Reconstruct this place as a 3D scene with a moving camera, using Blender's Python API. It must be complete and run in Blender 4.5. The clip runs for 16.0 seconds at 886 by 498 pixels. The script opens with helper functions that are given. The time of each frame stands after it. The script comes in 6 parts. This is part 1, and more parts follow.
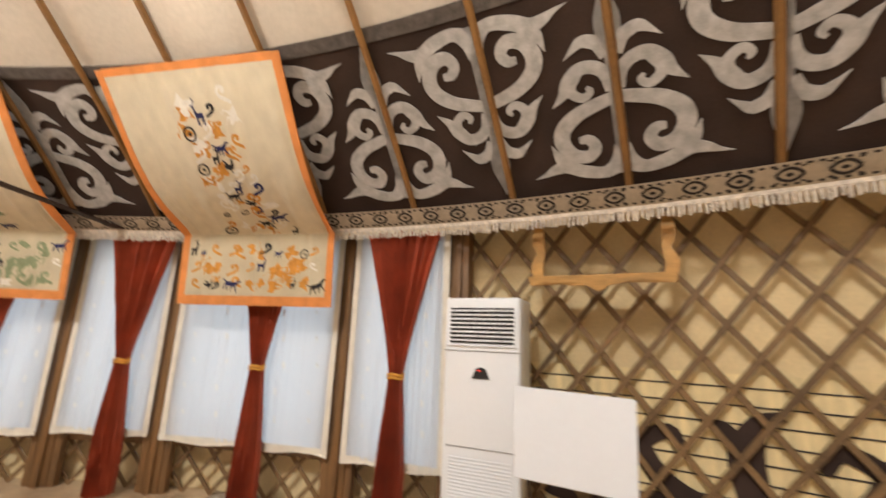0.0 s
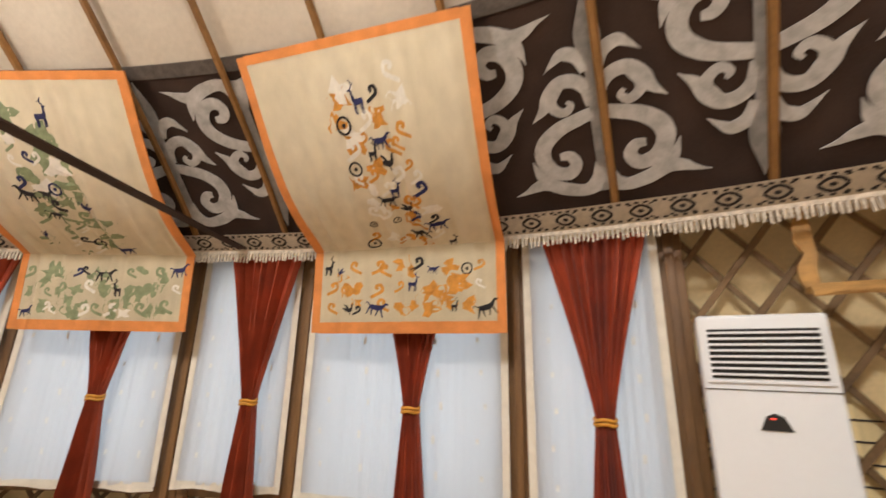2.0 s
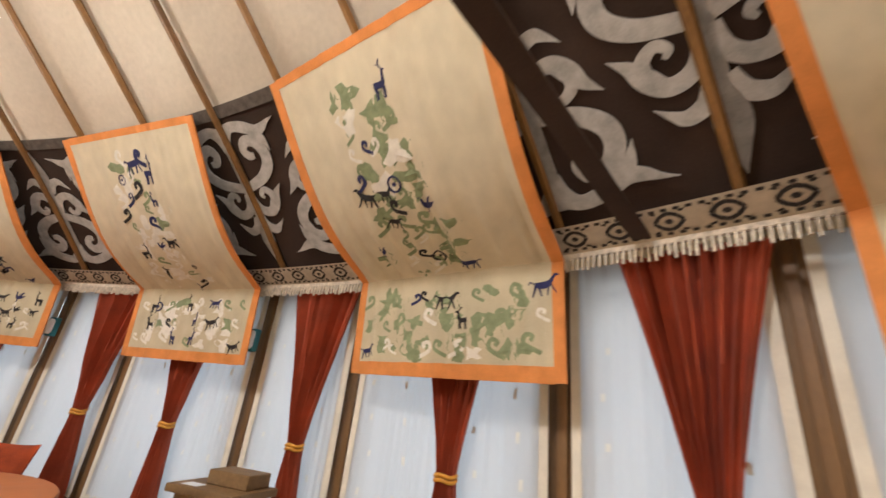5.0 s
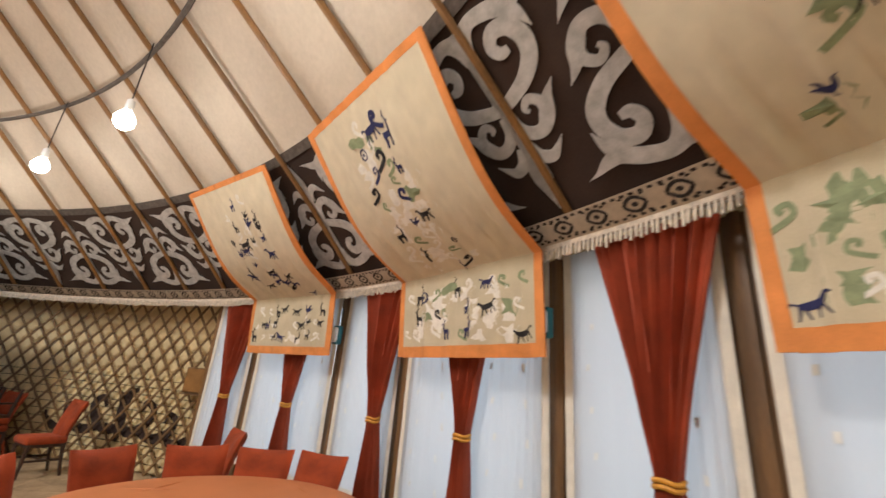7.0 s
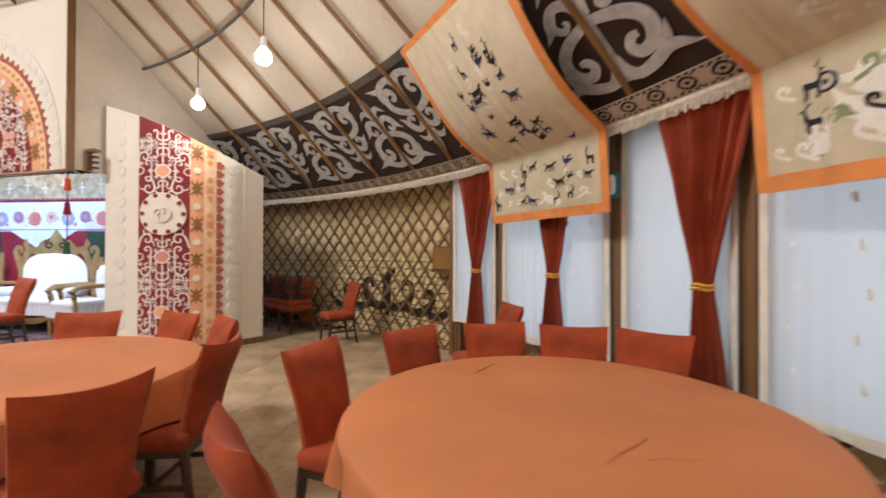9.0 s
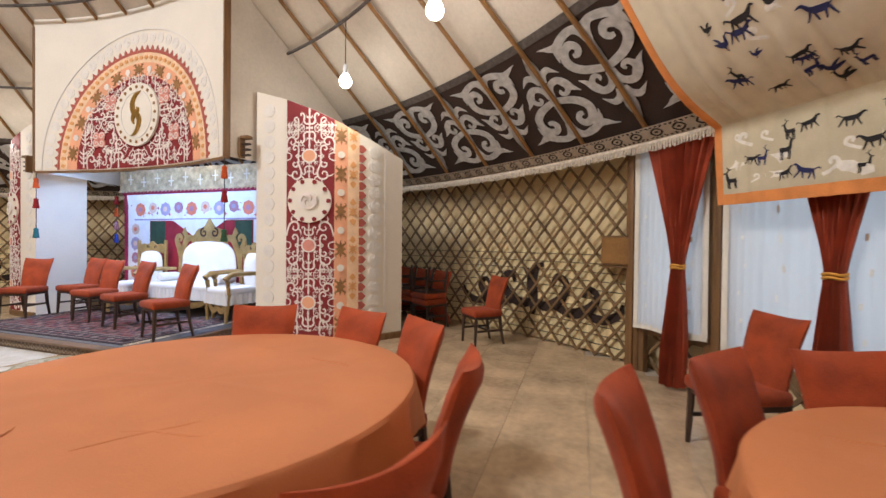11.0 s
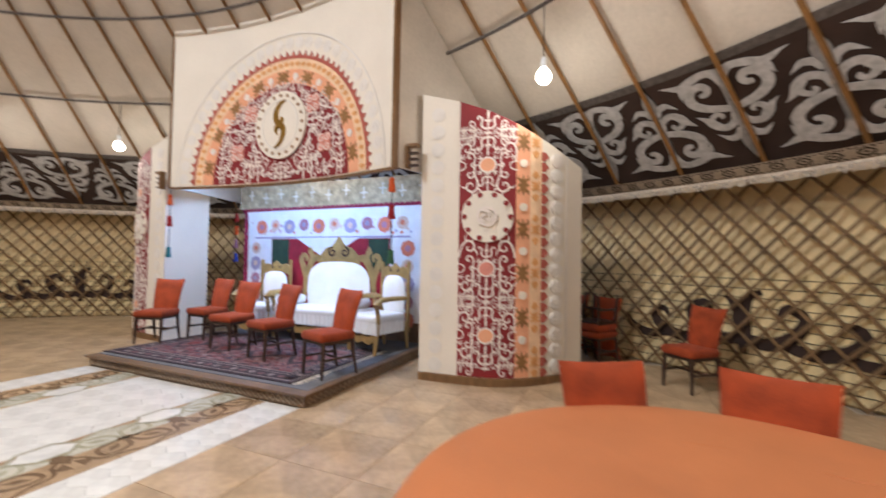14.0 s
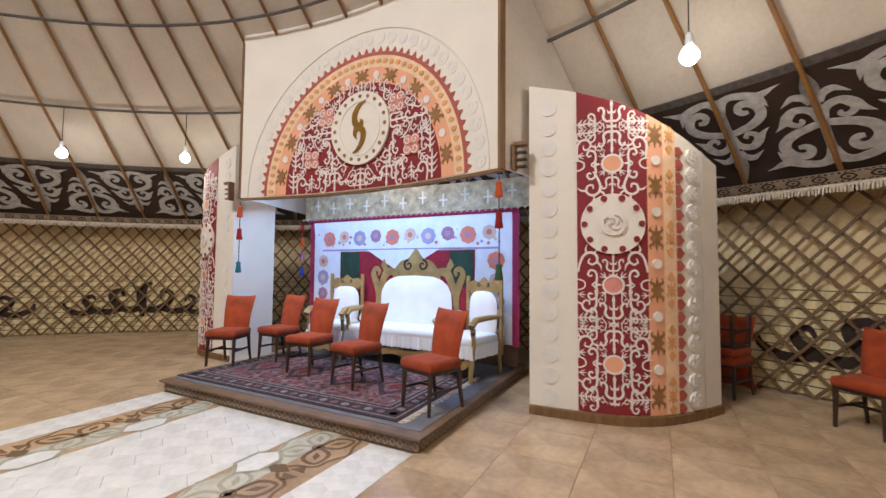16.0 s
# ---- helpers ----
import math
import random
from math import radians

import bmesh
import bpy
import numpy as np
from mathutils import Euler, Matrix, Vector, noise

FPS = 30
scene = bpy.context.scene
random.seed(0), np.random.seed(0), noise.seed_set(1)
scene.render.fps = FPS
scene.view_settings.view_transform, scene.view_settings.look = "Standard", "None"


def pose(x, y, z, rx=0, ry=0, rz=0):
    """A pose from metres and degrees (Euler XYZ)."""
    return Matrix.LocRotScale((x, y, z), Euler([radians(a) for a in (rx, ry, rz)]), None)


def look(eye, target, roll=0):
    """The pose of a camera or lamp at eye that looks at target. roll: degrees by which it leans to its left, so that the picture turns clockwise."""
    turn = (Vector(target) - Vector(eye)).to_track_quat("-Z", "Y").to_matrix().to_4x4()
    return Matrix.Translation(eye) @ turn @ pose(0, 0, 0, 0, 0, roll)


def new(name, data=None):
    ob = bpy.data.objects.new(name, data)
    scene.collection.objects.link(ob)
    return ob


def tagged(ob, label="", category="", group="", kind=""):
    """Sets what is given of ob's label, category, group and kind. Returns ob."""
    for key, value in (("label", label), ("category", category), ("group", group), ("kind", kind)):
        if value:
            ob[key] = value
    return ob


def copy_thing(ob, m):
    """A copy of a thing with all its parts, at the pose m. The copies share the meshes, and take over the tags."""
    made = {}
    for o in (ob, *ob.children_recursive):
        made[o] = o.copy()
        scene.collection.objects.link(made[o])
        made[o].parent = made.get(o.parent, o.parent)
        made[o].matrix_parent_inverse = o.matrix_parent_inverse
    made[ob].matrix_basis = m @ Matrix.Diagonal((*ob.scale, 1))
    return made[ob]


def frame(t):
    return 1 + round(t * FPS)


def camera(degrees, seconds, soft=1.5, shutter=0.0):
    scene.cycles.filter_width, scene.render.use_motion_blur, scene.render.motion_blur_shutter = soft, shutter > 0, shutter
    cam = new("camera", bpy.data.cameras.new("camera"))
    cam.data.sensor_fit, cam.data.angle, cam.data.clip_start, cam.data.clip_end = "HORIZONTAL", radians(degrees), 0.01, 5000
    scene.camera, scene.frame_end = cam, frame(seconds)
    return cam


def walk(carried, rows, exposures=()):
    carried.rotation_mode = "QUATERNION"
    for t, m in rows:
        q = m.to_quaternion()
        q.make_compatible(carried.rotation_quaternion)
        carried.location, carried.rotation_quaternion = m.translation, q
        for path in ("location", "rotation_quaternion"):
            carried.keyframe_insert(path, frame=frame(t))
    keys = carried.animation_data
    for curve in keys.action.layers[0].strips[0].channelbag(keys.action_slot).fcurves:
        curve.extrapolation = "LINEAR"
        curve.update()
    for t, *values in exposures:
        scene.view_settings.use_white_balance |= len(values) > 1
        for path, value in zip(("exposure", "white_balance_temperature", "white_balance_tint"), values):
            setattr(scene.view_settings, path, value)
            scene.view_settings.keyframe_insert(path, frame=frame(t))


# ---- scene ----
cam = camera(93.9, 16.0, shutter=0.5)
METRES = 10.8  # length of the walk
START = pose(3.78, 6.237, 1.519)
ROWS = [
    (0.0, 0.0, 0.0, 0.0, -0.46, 12.22, -2.13),
    (0.5, -0.0287, 0.0165, 0.0051, 4.43, 16.5, -0.46),
    (1.0, -0.058, 0.0248, 0.0049, 4.44, 18.81, -2.0),
    (1.5, -0.0826, 0.0385, 0.0048, 2.5, 17.76, -1.75),
    (2.0, -0.1048, 0.064, 0.0026, 5.24, 15.27, -1.12),
    (2.5, -0.1289, 0.0816, -0.0008, 6.97, 13.76, -1.19),
    (3.0, -0.1537, 0.1024, -0.0015, 10.02, 13.44, -1.42),
    (3.5, -0.1745, 0.1301, 0.0036, 21.06, 18.7, -2.57),
    (6.0, -0.3216, 0.2017, 0.003, 50.34, 21.04, -4.9),
    (6.5, -0.3553, 0.2113, 0.0039, 61.78, 20.7, -4.01),
    (7.0, -0.3871, 0.2064, 0.0009, 68.37, 18.54, -4.67),
    (7.5, -0.4179, 0.1994, 0.0009, 71.58, 16.54, -2.73),
    (8.0, -0.4547, 0.1973, -0.0025, 80.06, 11.19, -2.44),
    (8.5, -0.4789, 0.1773, -0.0081, 87.5, 5.43, -2.97),
    (9.0, -0.4986, 0.1521, -0.0091, 94.01, 0.53, -0.13),
    (9.5, -0.5236, 0.1343, -0.0111, 100.35, 0.71, 0.62),
    (10.0, -0.5416, 0.1107, -0.012, 106.24, -0.99, -1.05),
    (12.5, -0.5689, -0.0377, -0.0108, 105.75, 0.36, 0.32),
    (13.0, -0.5754, -0.0708, -0.0072, 107.4, 1.86, -0.94),
    (13.5, -0.5719, -0.1026, -0.0073, 105.23, -0.61, -1.14),
    (14.0, -0.5781, -0.1327, -0.007, 111.12, 1.57, -0.94),
    (14.5, -0.5846, -0.1605, -0.0011, 116.41, 5.99, -0.79),
    (15.0, -0.5821, -0.1848, -0.0005, 114.74, 4.23, -0.85),
    (15.5, -0.5866, -0.2049, -0.0025, 115.5, 2.86, -0.49),
    (16.0, -0.601, -0.2297, -0.0017, 115.09, 2.75, -0.46),
]
EXPOSURES = [(0.0, 0.50, 6500, 10), (3.5, 0.32, 6500, 10), (6.0, 0.34, 6400, 10), (8.0, 0.30, 6250, 10), (10.0, 0.24, 6100, 10), (12.5, 0.1, 6050, 10), (14.5, 0.02, 6000, 10), (16.0, -0.06, 6000, 10)]
walk(cam, [(t, START @ pose(METRES * x, METRES * y, METRES * z, 90 + pitch, roll, yaw)) for t, x, y, z, yaw, pitch, roll in ROWS], EXPOSURES)

# ---- world and light ----
world = bpy.data.worlds.new("world")
scene.world = world
world.use_nodes = True
wn = world.node_tree.nodes
sky = wn.new("ShaderNodeTexSky")
sky.sky_type = "NISHITA"
sky.sun_disc = False
sky.sun_elevation = radians(40)
sky.sun_rotation = radians(200)
world.node_tree.links.new(sky.outputs[0], wn["Background"].inputs[0])
wn["Background"].inputs[1].default_value = 0.12

BULB_WATTS = 15
WINDOW_WATTS = 8.5
CROWN_WATTS = 1100
STAGE_LED_WATTS = 62

# ---- plan (metres, yurt centre at the origin) ----
R_FELT, R_LATTICE, R_POST, R_SHEER, R_CURTAIN, R_HANG = 10.82, 10.70, 10.60, 10.53, 10.42, 10.26
POLE_STEP, POLE_ZERO = 360 / 76, 145.8
POSTS = (68.2, 74.0, 84.0, 90.0, 99.0, 105.0, 114.2, 120.0, 128.8, 134.0)
CURTAINS = (70.8, 78.3, 86.0, 93.6, 100.95, 109.15, 115.4, 123.6, 130.4)
HANGS = (78.4, 93.5, 108.6, 123.4)
BULBS = (148.65, 134.6, 121.0, 205.2, 219.2, 176.5, 106.5, 92.5, 77.5, 62.5, 48)
STAGE = pose(0, 0, 0, 0, 0, 87.6)


def roof_z(r):
    """Height of the poles over the floor: a bent foot, then straight."""
    if r >= 9.2:
        u = (r - 9.2) / 1.3
        return 3.45 - 0.77 * (r - 9.2) - 0.16 * u * u
    return 3.45 + 0.77 * (9.2 - r)


def ring(r, a, z):
    a = radians(a)
    return Vector((r * math.cos(a), r * math.sin(a), z))


# ---- materials ----
def material(name, color, rough=0.7, metal=0.0, vary=0.15, scale=3.0, fine=60.0, bump=0.1, hue=None, trans=0.0, spread=0.0, sheen=0.0, stretch=(1, 1, 1)):
    """Principled surface with broad and fine variation, random shift per object and relief."""
    m = bpy.data.materials.new(name)
    m.use_nodes = True
    nt = m.node_tree
    b = nt.nodes["Principled BSDF"]
    b.inputs["Roughness"].default_value = rough
    b.inputs["Metallic"].default_value = metal
    b.inputs["Sheen Weight"].default_value = sheen
    b.inputs["Transmission Weight"].default_value = trans
    tc = nt.nodes.new("ShaderNodeTexCoord")
    mp = nt.nodes.new("ShaderNodeMapping")
    mp.inputs["Scale"].default_value = stretch
    nt.links.new(tc.outputs["Object"], mp.inputs[0])
    n1, n2 = nt.nodes.new("ShaderNodeTexNoise"), nt.nodes.new("ShaderNodeTexNoise")
    n1.inputs["Scale"].default_value, n2.inputs["Scale"].default_value = scale, fine
    n1.inputs["Detail"].default_value, n2.inputs["Detail"].default_value = 5, 3
    nt.links.new(mp.outputs[0], n1.inputs[0])
    nt.links.new(mp.outputs[0], n2.inputs[0])
    add = nt.nodes.new("ShaderNodeMath")
    add.operation = "ADD"
    half = nt.nodes.new("ShaderNodeMath")
    half.operation = "MULTIPLY"
    half.inputs[1].default_value = 0.45
    nt.links.new(n2.outputs[0], half.inputs[0])
    nt.links.new(n1.outputs[0], add.inputs[0])
    nt.links.new(half.outputs[0], add.inputs[1])
    ramp = nt.nodes.new("ShaderNodeValToRGB")
    lo = [max(0, c * (1 - vary * 1.6)) for c in color]
    hi = [min(1, c * (1 + vary)) for c in (hue or color)]
    ramp.color_ramp.elements[0].position, ramp.color_ramp.elements[1].position = 0.45, 1.0
    ramp.color_ramp.elements[0].color, ramp.color_ramp.elements[1].color = (*lo, 1), (*hi, 1)
    src = add.outputs[0]
    if spread:
        info = nt.nodes.new("ShaderNodeObjectInfo")
        sp = nt.nodes.new("ShaderNodeMath")
        sp.operation = "MULTIPLY_ADD"
        sp.inputs[1].default_value = spread
        nt.links.new(info.outputs["Random"], sp.inputs[0])
        nt.links.new(add.outputs[0], sp.inputs[2])
        sub = nt.nodes.new("ShaderNodeMath")
        sub.operation = "SUBTRACT"
        sub.inputs[1].default_value = spread / 2
        nt.links.new(sp.outputs[0], sub.inputs[0])
        src = sub.outputs[0]
    nt.links.new(src, ramp.inputs[0])
    nt.links.new(ramp.outputs[0], b.inputs["Base Color"])
    if bump:
        bp = nt.nodes.new("ShaderNodeBump")
        bp.inputs["Strength"].default_value = bump
        bp.inputs["Distance"].default_value = 0.01
        nt.links.new(add.outputs[0], bp.inputs["Height"])
        nt.links.new(bp.outputs[0], b.inputs["Normal"])
    return m


def glowing(name, color, strength):
    m = bpy.data.materials.new(name)
    m.use_nodes = True
    b = m.node_tree.nodes["Principled BSDF"]
    b.inputs["Base Color"].default_value = (*color, 1)
    b.inputs["Emission Color"].default_value = (*color, 1)
    b.inputs["Emission Strength"].default_value = strength
    return m


def sheer_material():
    """Thin white voile: part of the daylight passes through it."""
    m = material("white_voile", (0.77, 0.775, 0.775), 0.9, vary=0.06, scale=5, fine=200, bump=0.15, stretch=(1, 1, 0.15))
    nt = m.node_tree
    b = nt.nodes["Principled BSDF"]
    out = nt.nodes["Material Output"]
    tr = nt.nodes.new("ShaderNodeBsdfTranslucent")
    tr.inputs[0].default_value = (0.81, 0.83, 0.85, 1)
    mix = nt.nodes.new("ShaderNodeMixShader")
    mix.inputs[0].default_value = 0.55
    nt.links.new(b.outputs[0], mix.inputs[1])
    nt.links.new(tr.outputs[0], mix.inputs[2])
    nt.links.new(mix.outputs[0], out.inputs[0])
    return m


WOOD_DARK = material("dark_wood", (0.045, 0.022, 0.014), 0.4, vary=0.3, scale=4, fine=40, stretch=(4, 4, 0.6))
WOOD_LATTICE = material("lattice_wood", (0.20, 0.118, 0.050), 0.6, vary=0.3, scale=3, fine=50, spread=0.25)
WOOD_POST = material("post_wood", (0.20, 0.105, 0.040), 0.55, vary=0.3, scale=3, fine=50, stretch=(5, 5, 0.5), spread=0.2)
WOOD_POLE = material("pole_wood", (0.27, 0.135, 0.04), 0.5, vary=0.25, scale=3, fine=40, spread=0.25)
WOOD_LIGHT = material("honey_wood", (0.50, 0.27, 0.07), 0.5, vary=0.25, scale=5, fine=50, stretch=(1, 4, 4))
GREY_ROPE = material("grey_rope", (0.10, 0.085, 0.075), 0.8, vary=0.3, scale=20, fine=120, bump=0.4)
FELT_CREAM = material("cream_felt", (0.66, 0.60, 0.52), 0.95, vary=0.10, scale=1.3, fine=25, bump=0.35)
FELT_WALL = material("wall_felt", (0.78, 0.625, 0.355), 0.95, vary=0.12, scale=1.2, fine=40, bump=0.3)
REED = material("reed_mat", (0.84, 0.68, 0.37), 0.85, vary=0.2, scale=2, fine=60, bump=0.3, stretch=(8, 8, 0.5))
FELT_BROWN = material("brown_felt", (0.042, 0.024, 0.018), 0.95, vary=0.25, scale=3, fine=90, bump=0.3)
FELT_WHITE = material("grey_white_felt", (0.50, 0.495, 0.49), 0.95, vary=0.22, scale=14, fine=140, bump=0.4)
BAND_WHITE = material("woven_band", (0.58, 0.52, 0.43), 0.9, vary=0.12, scale=20, fine=200, bump=0.4)
FRINGE = material("fringe_thread", (0.68, 0.60, 0.49), 0.9, vary=0.25, scale=30, fine=200, bump=0.4)
BLACK_YARN = material("dark_yarn", (0.035, 0.03, 0.03), 0.9, vary=0.2, scale=20, fine=100)
VOILE = sheer_material()
BORDER = material("cream_border", (0.80, 0.76, 0.66), 0.85, vary=0.08, scale=10, fine=100)
RUST = material("rust_velvet", (0.36, 0.052, 0.014), 0.75, vary=0.22, scale=6, fine=120, bump=0.15, sheen=0.05)
RUST_CHAIR = material("rust_upholstery", (0.33, 0.048, 0.007), 0.9, vary=0.26, scale=7, fine=150, bump=0.3, sheen=0.04, spread=0.12)
TIE = material("gold_cord", (0.72, 0.34, 0.04), 0.5, vary=0.2, scale=30, fine=150, bump=0.4)
LINEN = material("cream_linen", (0.69, 0.62, 0.47), 0.9, vary=0.07, scale=2.5, fine=120, bump=0.6, stretch=(4, 4, 0.6))
KHAKI = material("khaki_linen", (0.56, 0.495, 0.35), 0.9, vary=0.10, scale=5, fine=120, bump=0.5)
LINEN_EDGE = material("orange_border", (0.72, 0.27, 0.075), 0.85, vary=0.12, scale=8, fine=120)
CLOTH = material("copper_tablecloth", (0.53, 0.185, 0.065), 0.62, vary=0.10, scale=2, fine=160, bump=0.12)
TILE = material("beige_tile", (0.52, 0.37, 0.225), 0.2, vary=0.24, scale=2.6, fine=16, bump=0.02, spread=0.16)
GROUT = material("grout", (0.40, 0.33, 0.25), 0.8, vary=0.15, scale=10, fine=80)
MARBLE = material("white_marble_tile", (0.80, 0.785, 0.74), 0.18, vary=0.12, scale=4, fine=20, bump=0.02, spread=0.06)
PLASTER = material("cream_plaster", (0.80, 0.74, 0.64), 0.7, vary=0.04, scale=1.5, fine=40, bump=0.1)
RELIEF = material("white_relief", (0.78, 0.74, 0.68), 0.75, vary=0.05, scale=6, fine=60, bump=0.2)
WINE = material("wine_red_panel", (0.24, 0.016, 0.020), 0.7, vary=0.12, scale=3, fine=80, bump=0.1)
ORNAMENT = material("cream_ornament", (0.82, 0.74, 0.68), 0.7, vary=0.05, scale=8, fine=60)
PEACH = material("peach_band", (0.82, 0.40, 0.23), 0.7, vary=0.08, scale=4, fine=60)
PEACH_LIGHT = material("pale_peach_band", (0.85, 0.60, 0.38), 0.7, vary=0.10, scale=9, fine=60)
PEACH_DEEP = material("orange_leaf_paint", (0.74, 0.36, 0.13), 0.7, vary=0.1, scale=9, fine=60)
OCHRE = material("ochre_motif", (0.30, 0.15, 0.05), 0.7, vary=0.15, scale=8, fine=60)
BRICK_RED = material("brick_red_trim", (0.42, 0.10, 0.07), 0.7, vary=0.1, scale=8, fine=60)
GOLD = material("gilt_metal", (0.45, 0.27, 0.06), 0.35, 0.8, vary=0.15, scale=8, fine=40)
GILT_WOOD = material("gilded_wood", (0.46, 0.31, 0.12), 0.45, 0.25, vary=0.2, scale=8, fine=60)
STAGE_TRIM = material("stage_trim_wood", (0.19, 0.115, 0.066), 0.5, vary=0.25, scale=4, fine=50)
STAGE_TOP = material("grey_carpet", (0.16, 0.16, 0.17), 0.95, vary=0.15, scale=5, fine=150, bump=0.4)
WHITE_FABRIC = material("white_upholstery", (0.82, 0.82, 0.82), 0.8, vary=0.04, scale=4, fine=120, bump=0.15)
PLASTIC = material("white_plastic", (0.78, 0.81, 0.84), 0.35, vary=0.02, scale=2, fine=30, bump=0.0)
PAPER = material("white_board", (0.78, 0.82, 0.87), 0.5, vary=0.02, scale=2, fine=30, bump=0.0)
BLACK = material("black_gap", (0.012, 0.012, 0.012), 0.5, vary=0.1, scale=8, fine=40, bump=0.0)


# ---- mesh helpers ----
def link_bm(name, bm, mat, smooth=True):
    me = bpy.data.meshes.new(name)
    bm.normal_update()
    bm.to_mesh(me)
    bm.free()
    me.materials.append(mat)
    if smooth:
        for p in me.polygons:
            p.use_smooth = True
        me.set_sharp_from_angle(angle=radians(38))
    return new(name, me)


def part(name, bm, mat, parent, label="", smooth=True):
    """One mesh object under a thing or part, in the parent's own frame."""
    ob = link_bm(name, bm, mat, smooth)
    if parent is not None:
        ob.parent = parent
    if label:
        ob["label"] = label
    return ob


def thing(name, m, label, category, group="", kind=""):
    ob = new(name)
    ob.matrix_world = m
    ob.empty_display_size = 0.1
    return tagged(ob, label, category, group, kind)


def box(bm, c, s, m=None, bevel=0.0, seg=2):
    mm = Matrix.Translation(c) @ Matrix.Diagonal((*s, 1))
    if m is not None:
        mm = m @ mm
    made = bmesh.ops.create_cube(bm, size=1, matrix=mm)
    if bevel:
        edges = {e for v in made["verts"] for e in v.link_edges}
        bmesh.ops.bevel(bm, geom=list(edges), offset=bevel, segments=seg, affect="EDGES", profile=0.5)
    return bm


def new_box(c, s, m=None, bevel=0.0, seg=2):
    return box(bmesh.new(), c, s, m, bevel, seg)


def revolve(bm, prof, a0, a1, n, caps=True):
    """A closed outline of (radius, height) swept round the z axis from a0 to a1 degrees."""
    loops = []
    full = abs(a1 - a0) >= 359.9
    for i in range(n if full else n + 1):
        a = a0 + (a1 - a0) * i / n
        loops.append([bm.verts.new(ring(r, a, z)) for r, z in prof])
    k = len(prof)
    for i in range(n):
        p, q = loops[i], loops[(i + 1) % len(loops)]
        for j in range(k):
            bm.faces.new((p[j], q[j], q[(j + 1) % k], p[(j + 1) % k]))
    if caps and not full:
        bm.faces.new(loops[0])
        bm.faces.new(loops[-1][::-1])
    bmesh.ops.recalc_face_normals(bm, faces=bm.faces)
    return bm


def tube(bm, pts, rad, n=6, flat=1.0):
    """A round rod through points; rad is one radius or one for each point."""
    pts = [Vector(p) for p in pts]
    rads = rad if isinstance(rad, (list, tuple)) else [rad] * len(pts)
    up = Vector((0, 0, 1))
    loops = []
    for i, p in enumerate(pts):
        d = (pts[min(i + 1, len(pts) - 1)] - pts[max(i - 1, 0)]).normalized()
        s = d.cross(up)
        if s.length < 1e-3:
            s = d.cross(Vector((0, 1, 0)))
        s.normalize()
        t = s.cross(d).normalized()
        loops.append([bm.verts.new(p + rads[i] * (math.cos(2 * math.pi * k / n) * s + flat * math.sin(2 * math.pi * k / n) * t)) for k in range(n)])
    for a, b in zip(loops, loops[1:]):
        for k in range(n):
            bm.faces.new((a[k], a[(k + 1) % n], b[(k + 1) % n], b[k]))
    bm.faces.new(loops[0][::-1])
    bm.faces.new(loops[-1])
    return bm


def lathe(bm, prof, n=16, c=(0, 0, 0)):
    """A turned body from an outline of (radius, height), bottom to top."""
    c = Vector(c)
    loops = [[bm.verts.new(c + Vector((r * math.cos(2 * math.pi * k / n), r * math.sin(2 * math.pi * k / n), z))) for k in range(n)] for r, z in prof]
    for a, b in zip(loops, loops[1:]):
        for k in range(n):
            bm.faces.new((a[k], a[(k + 1) % n], b[(k + 1) % n], b[k]))
    bm.faces.new(loops[0][::-1])
    bm.faces.new(loops[-1])
    return bm


def spline(pts, n=5):
    """Points along a smooth curve through the given 2D points with widths."""
    out = []
    p = [np.array(q, float) for q in pts]
    p = [2 * p[0] - p[1]] + p + [2 * p[-1] - p[-2]]
    for i in range(1, len(p) - 2):
        for k in range(n):
            t = k / n
            a, b, c, d = p[i - 1], p[i], p[i + 1], p[i + 2]
            out.append(0.5 * (2 * b + (c - a) * t + (2 * a - 5 * b + 4 * c - d) * t * t + (3 * b - a - 3 * c + d) * t ** 3))
    out.append(p[-2])
    return out


def ribbon(bm, pts, place, n=5):
    """A flat band along (x, y, half width) laid on a surface by place(x, y, lift), with a raised edge."""
    c = spline(pts, n)
    rows = []
    for i, q in enumerate(c):
        d = c[min(i + 1, len(c) - 1)][:2] - c[max(i - 1, 0)][:2]
        d = d / (np.hypot(*d) + 1e-9)
        w = max(q[2], 0.002)
        x0, y0, x1, y1 = q[0] - d[1] * w, q[1] + d[0] * w, q[0] + d[1] * w, q[1] - d[0] * w
        rows.append([bm.verts.new(place(x0, y0, 0)), bm.verts.new(place(x0, y0, 1)), bm.verts.new(place(x1, y1, 1)), bm.verts.new(place(x1, y1, 0))])
    for a, b in zip(rows, rows[1:]):
        for k in range(3):
            bm.faces.new((a[k], a[k + 1], b[k + 1], b[k]))
    return bm


def patch(bm, outline, place):
    """A filled flat shape with a raised rim on a surface."""
    low = [bm.verts.new(place(x, y, 0)) for x, y in outline]
    top = [bm.verts.new(place(x, y, 1)) for x, y in outline]
    k = len(outline)
    for i in range(k):
        bm.faces.new((low[i], low[(i + 1) % k], top[(i + 1) % k], top[i]))
    c = bm.verts.new(place(sum(p[0] for p in outline) / k, sum(p[1] for p in outline) / k, 1))
    for i in range(k):
        bm.faces.new((top[i], top[(i + 1) % k], c))
    return bm


def disc(cx, cy, r, n=14, ry=None):
    return [(cx + r * math.cos(2 * math.pi * k / n), cy + (ry or r) * math.sin(2 * math.pi * k / n)) for k in range(n)]


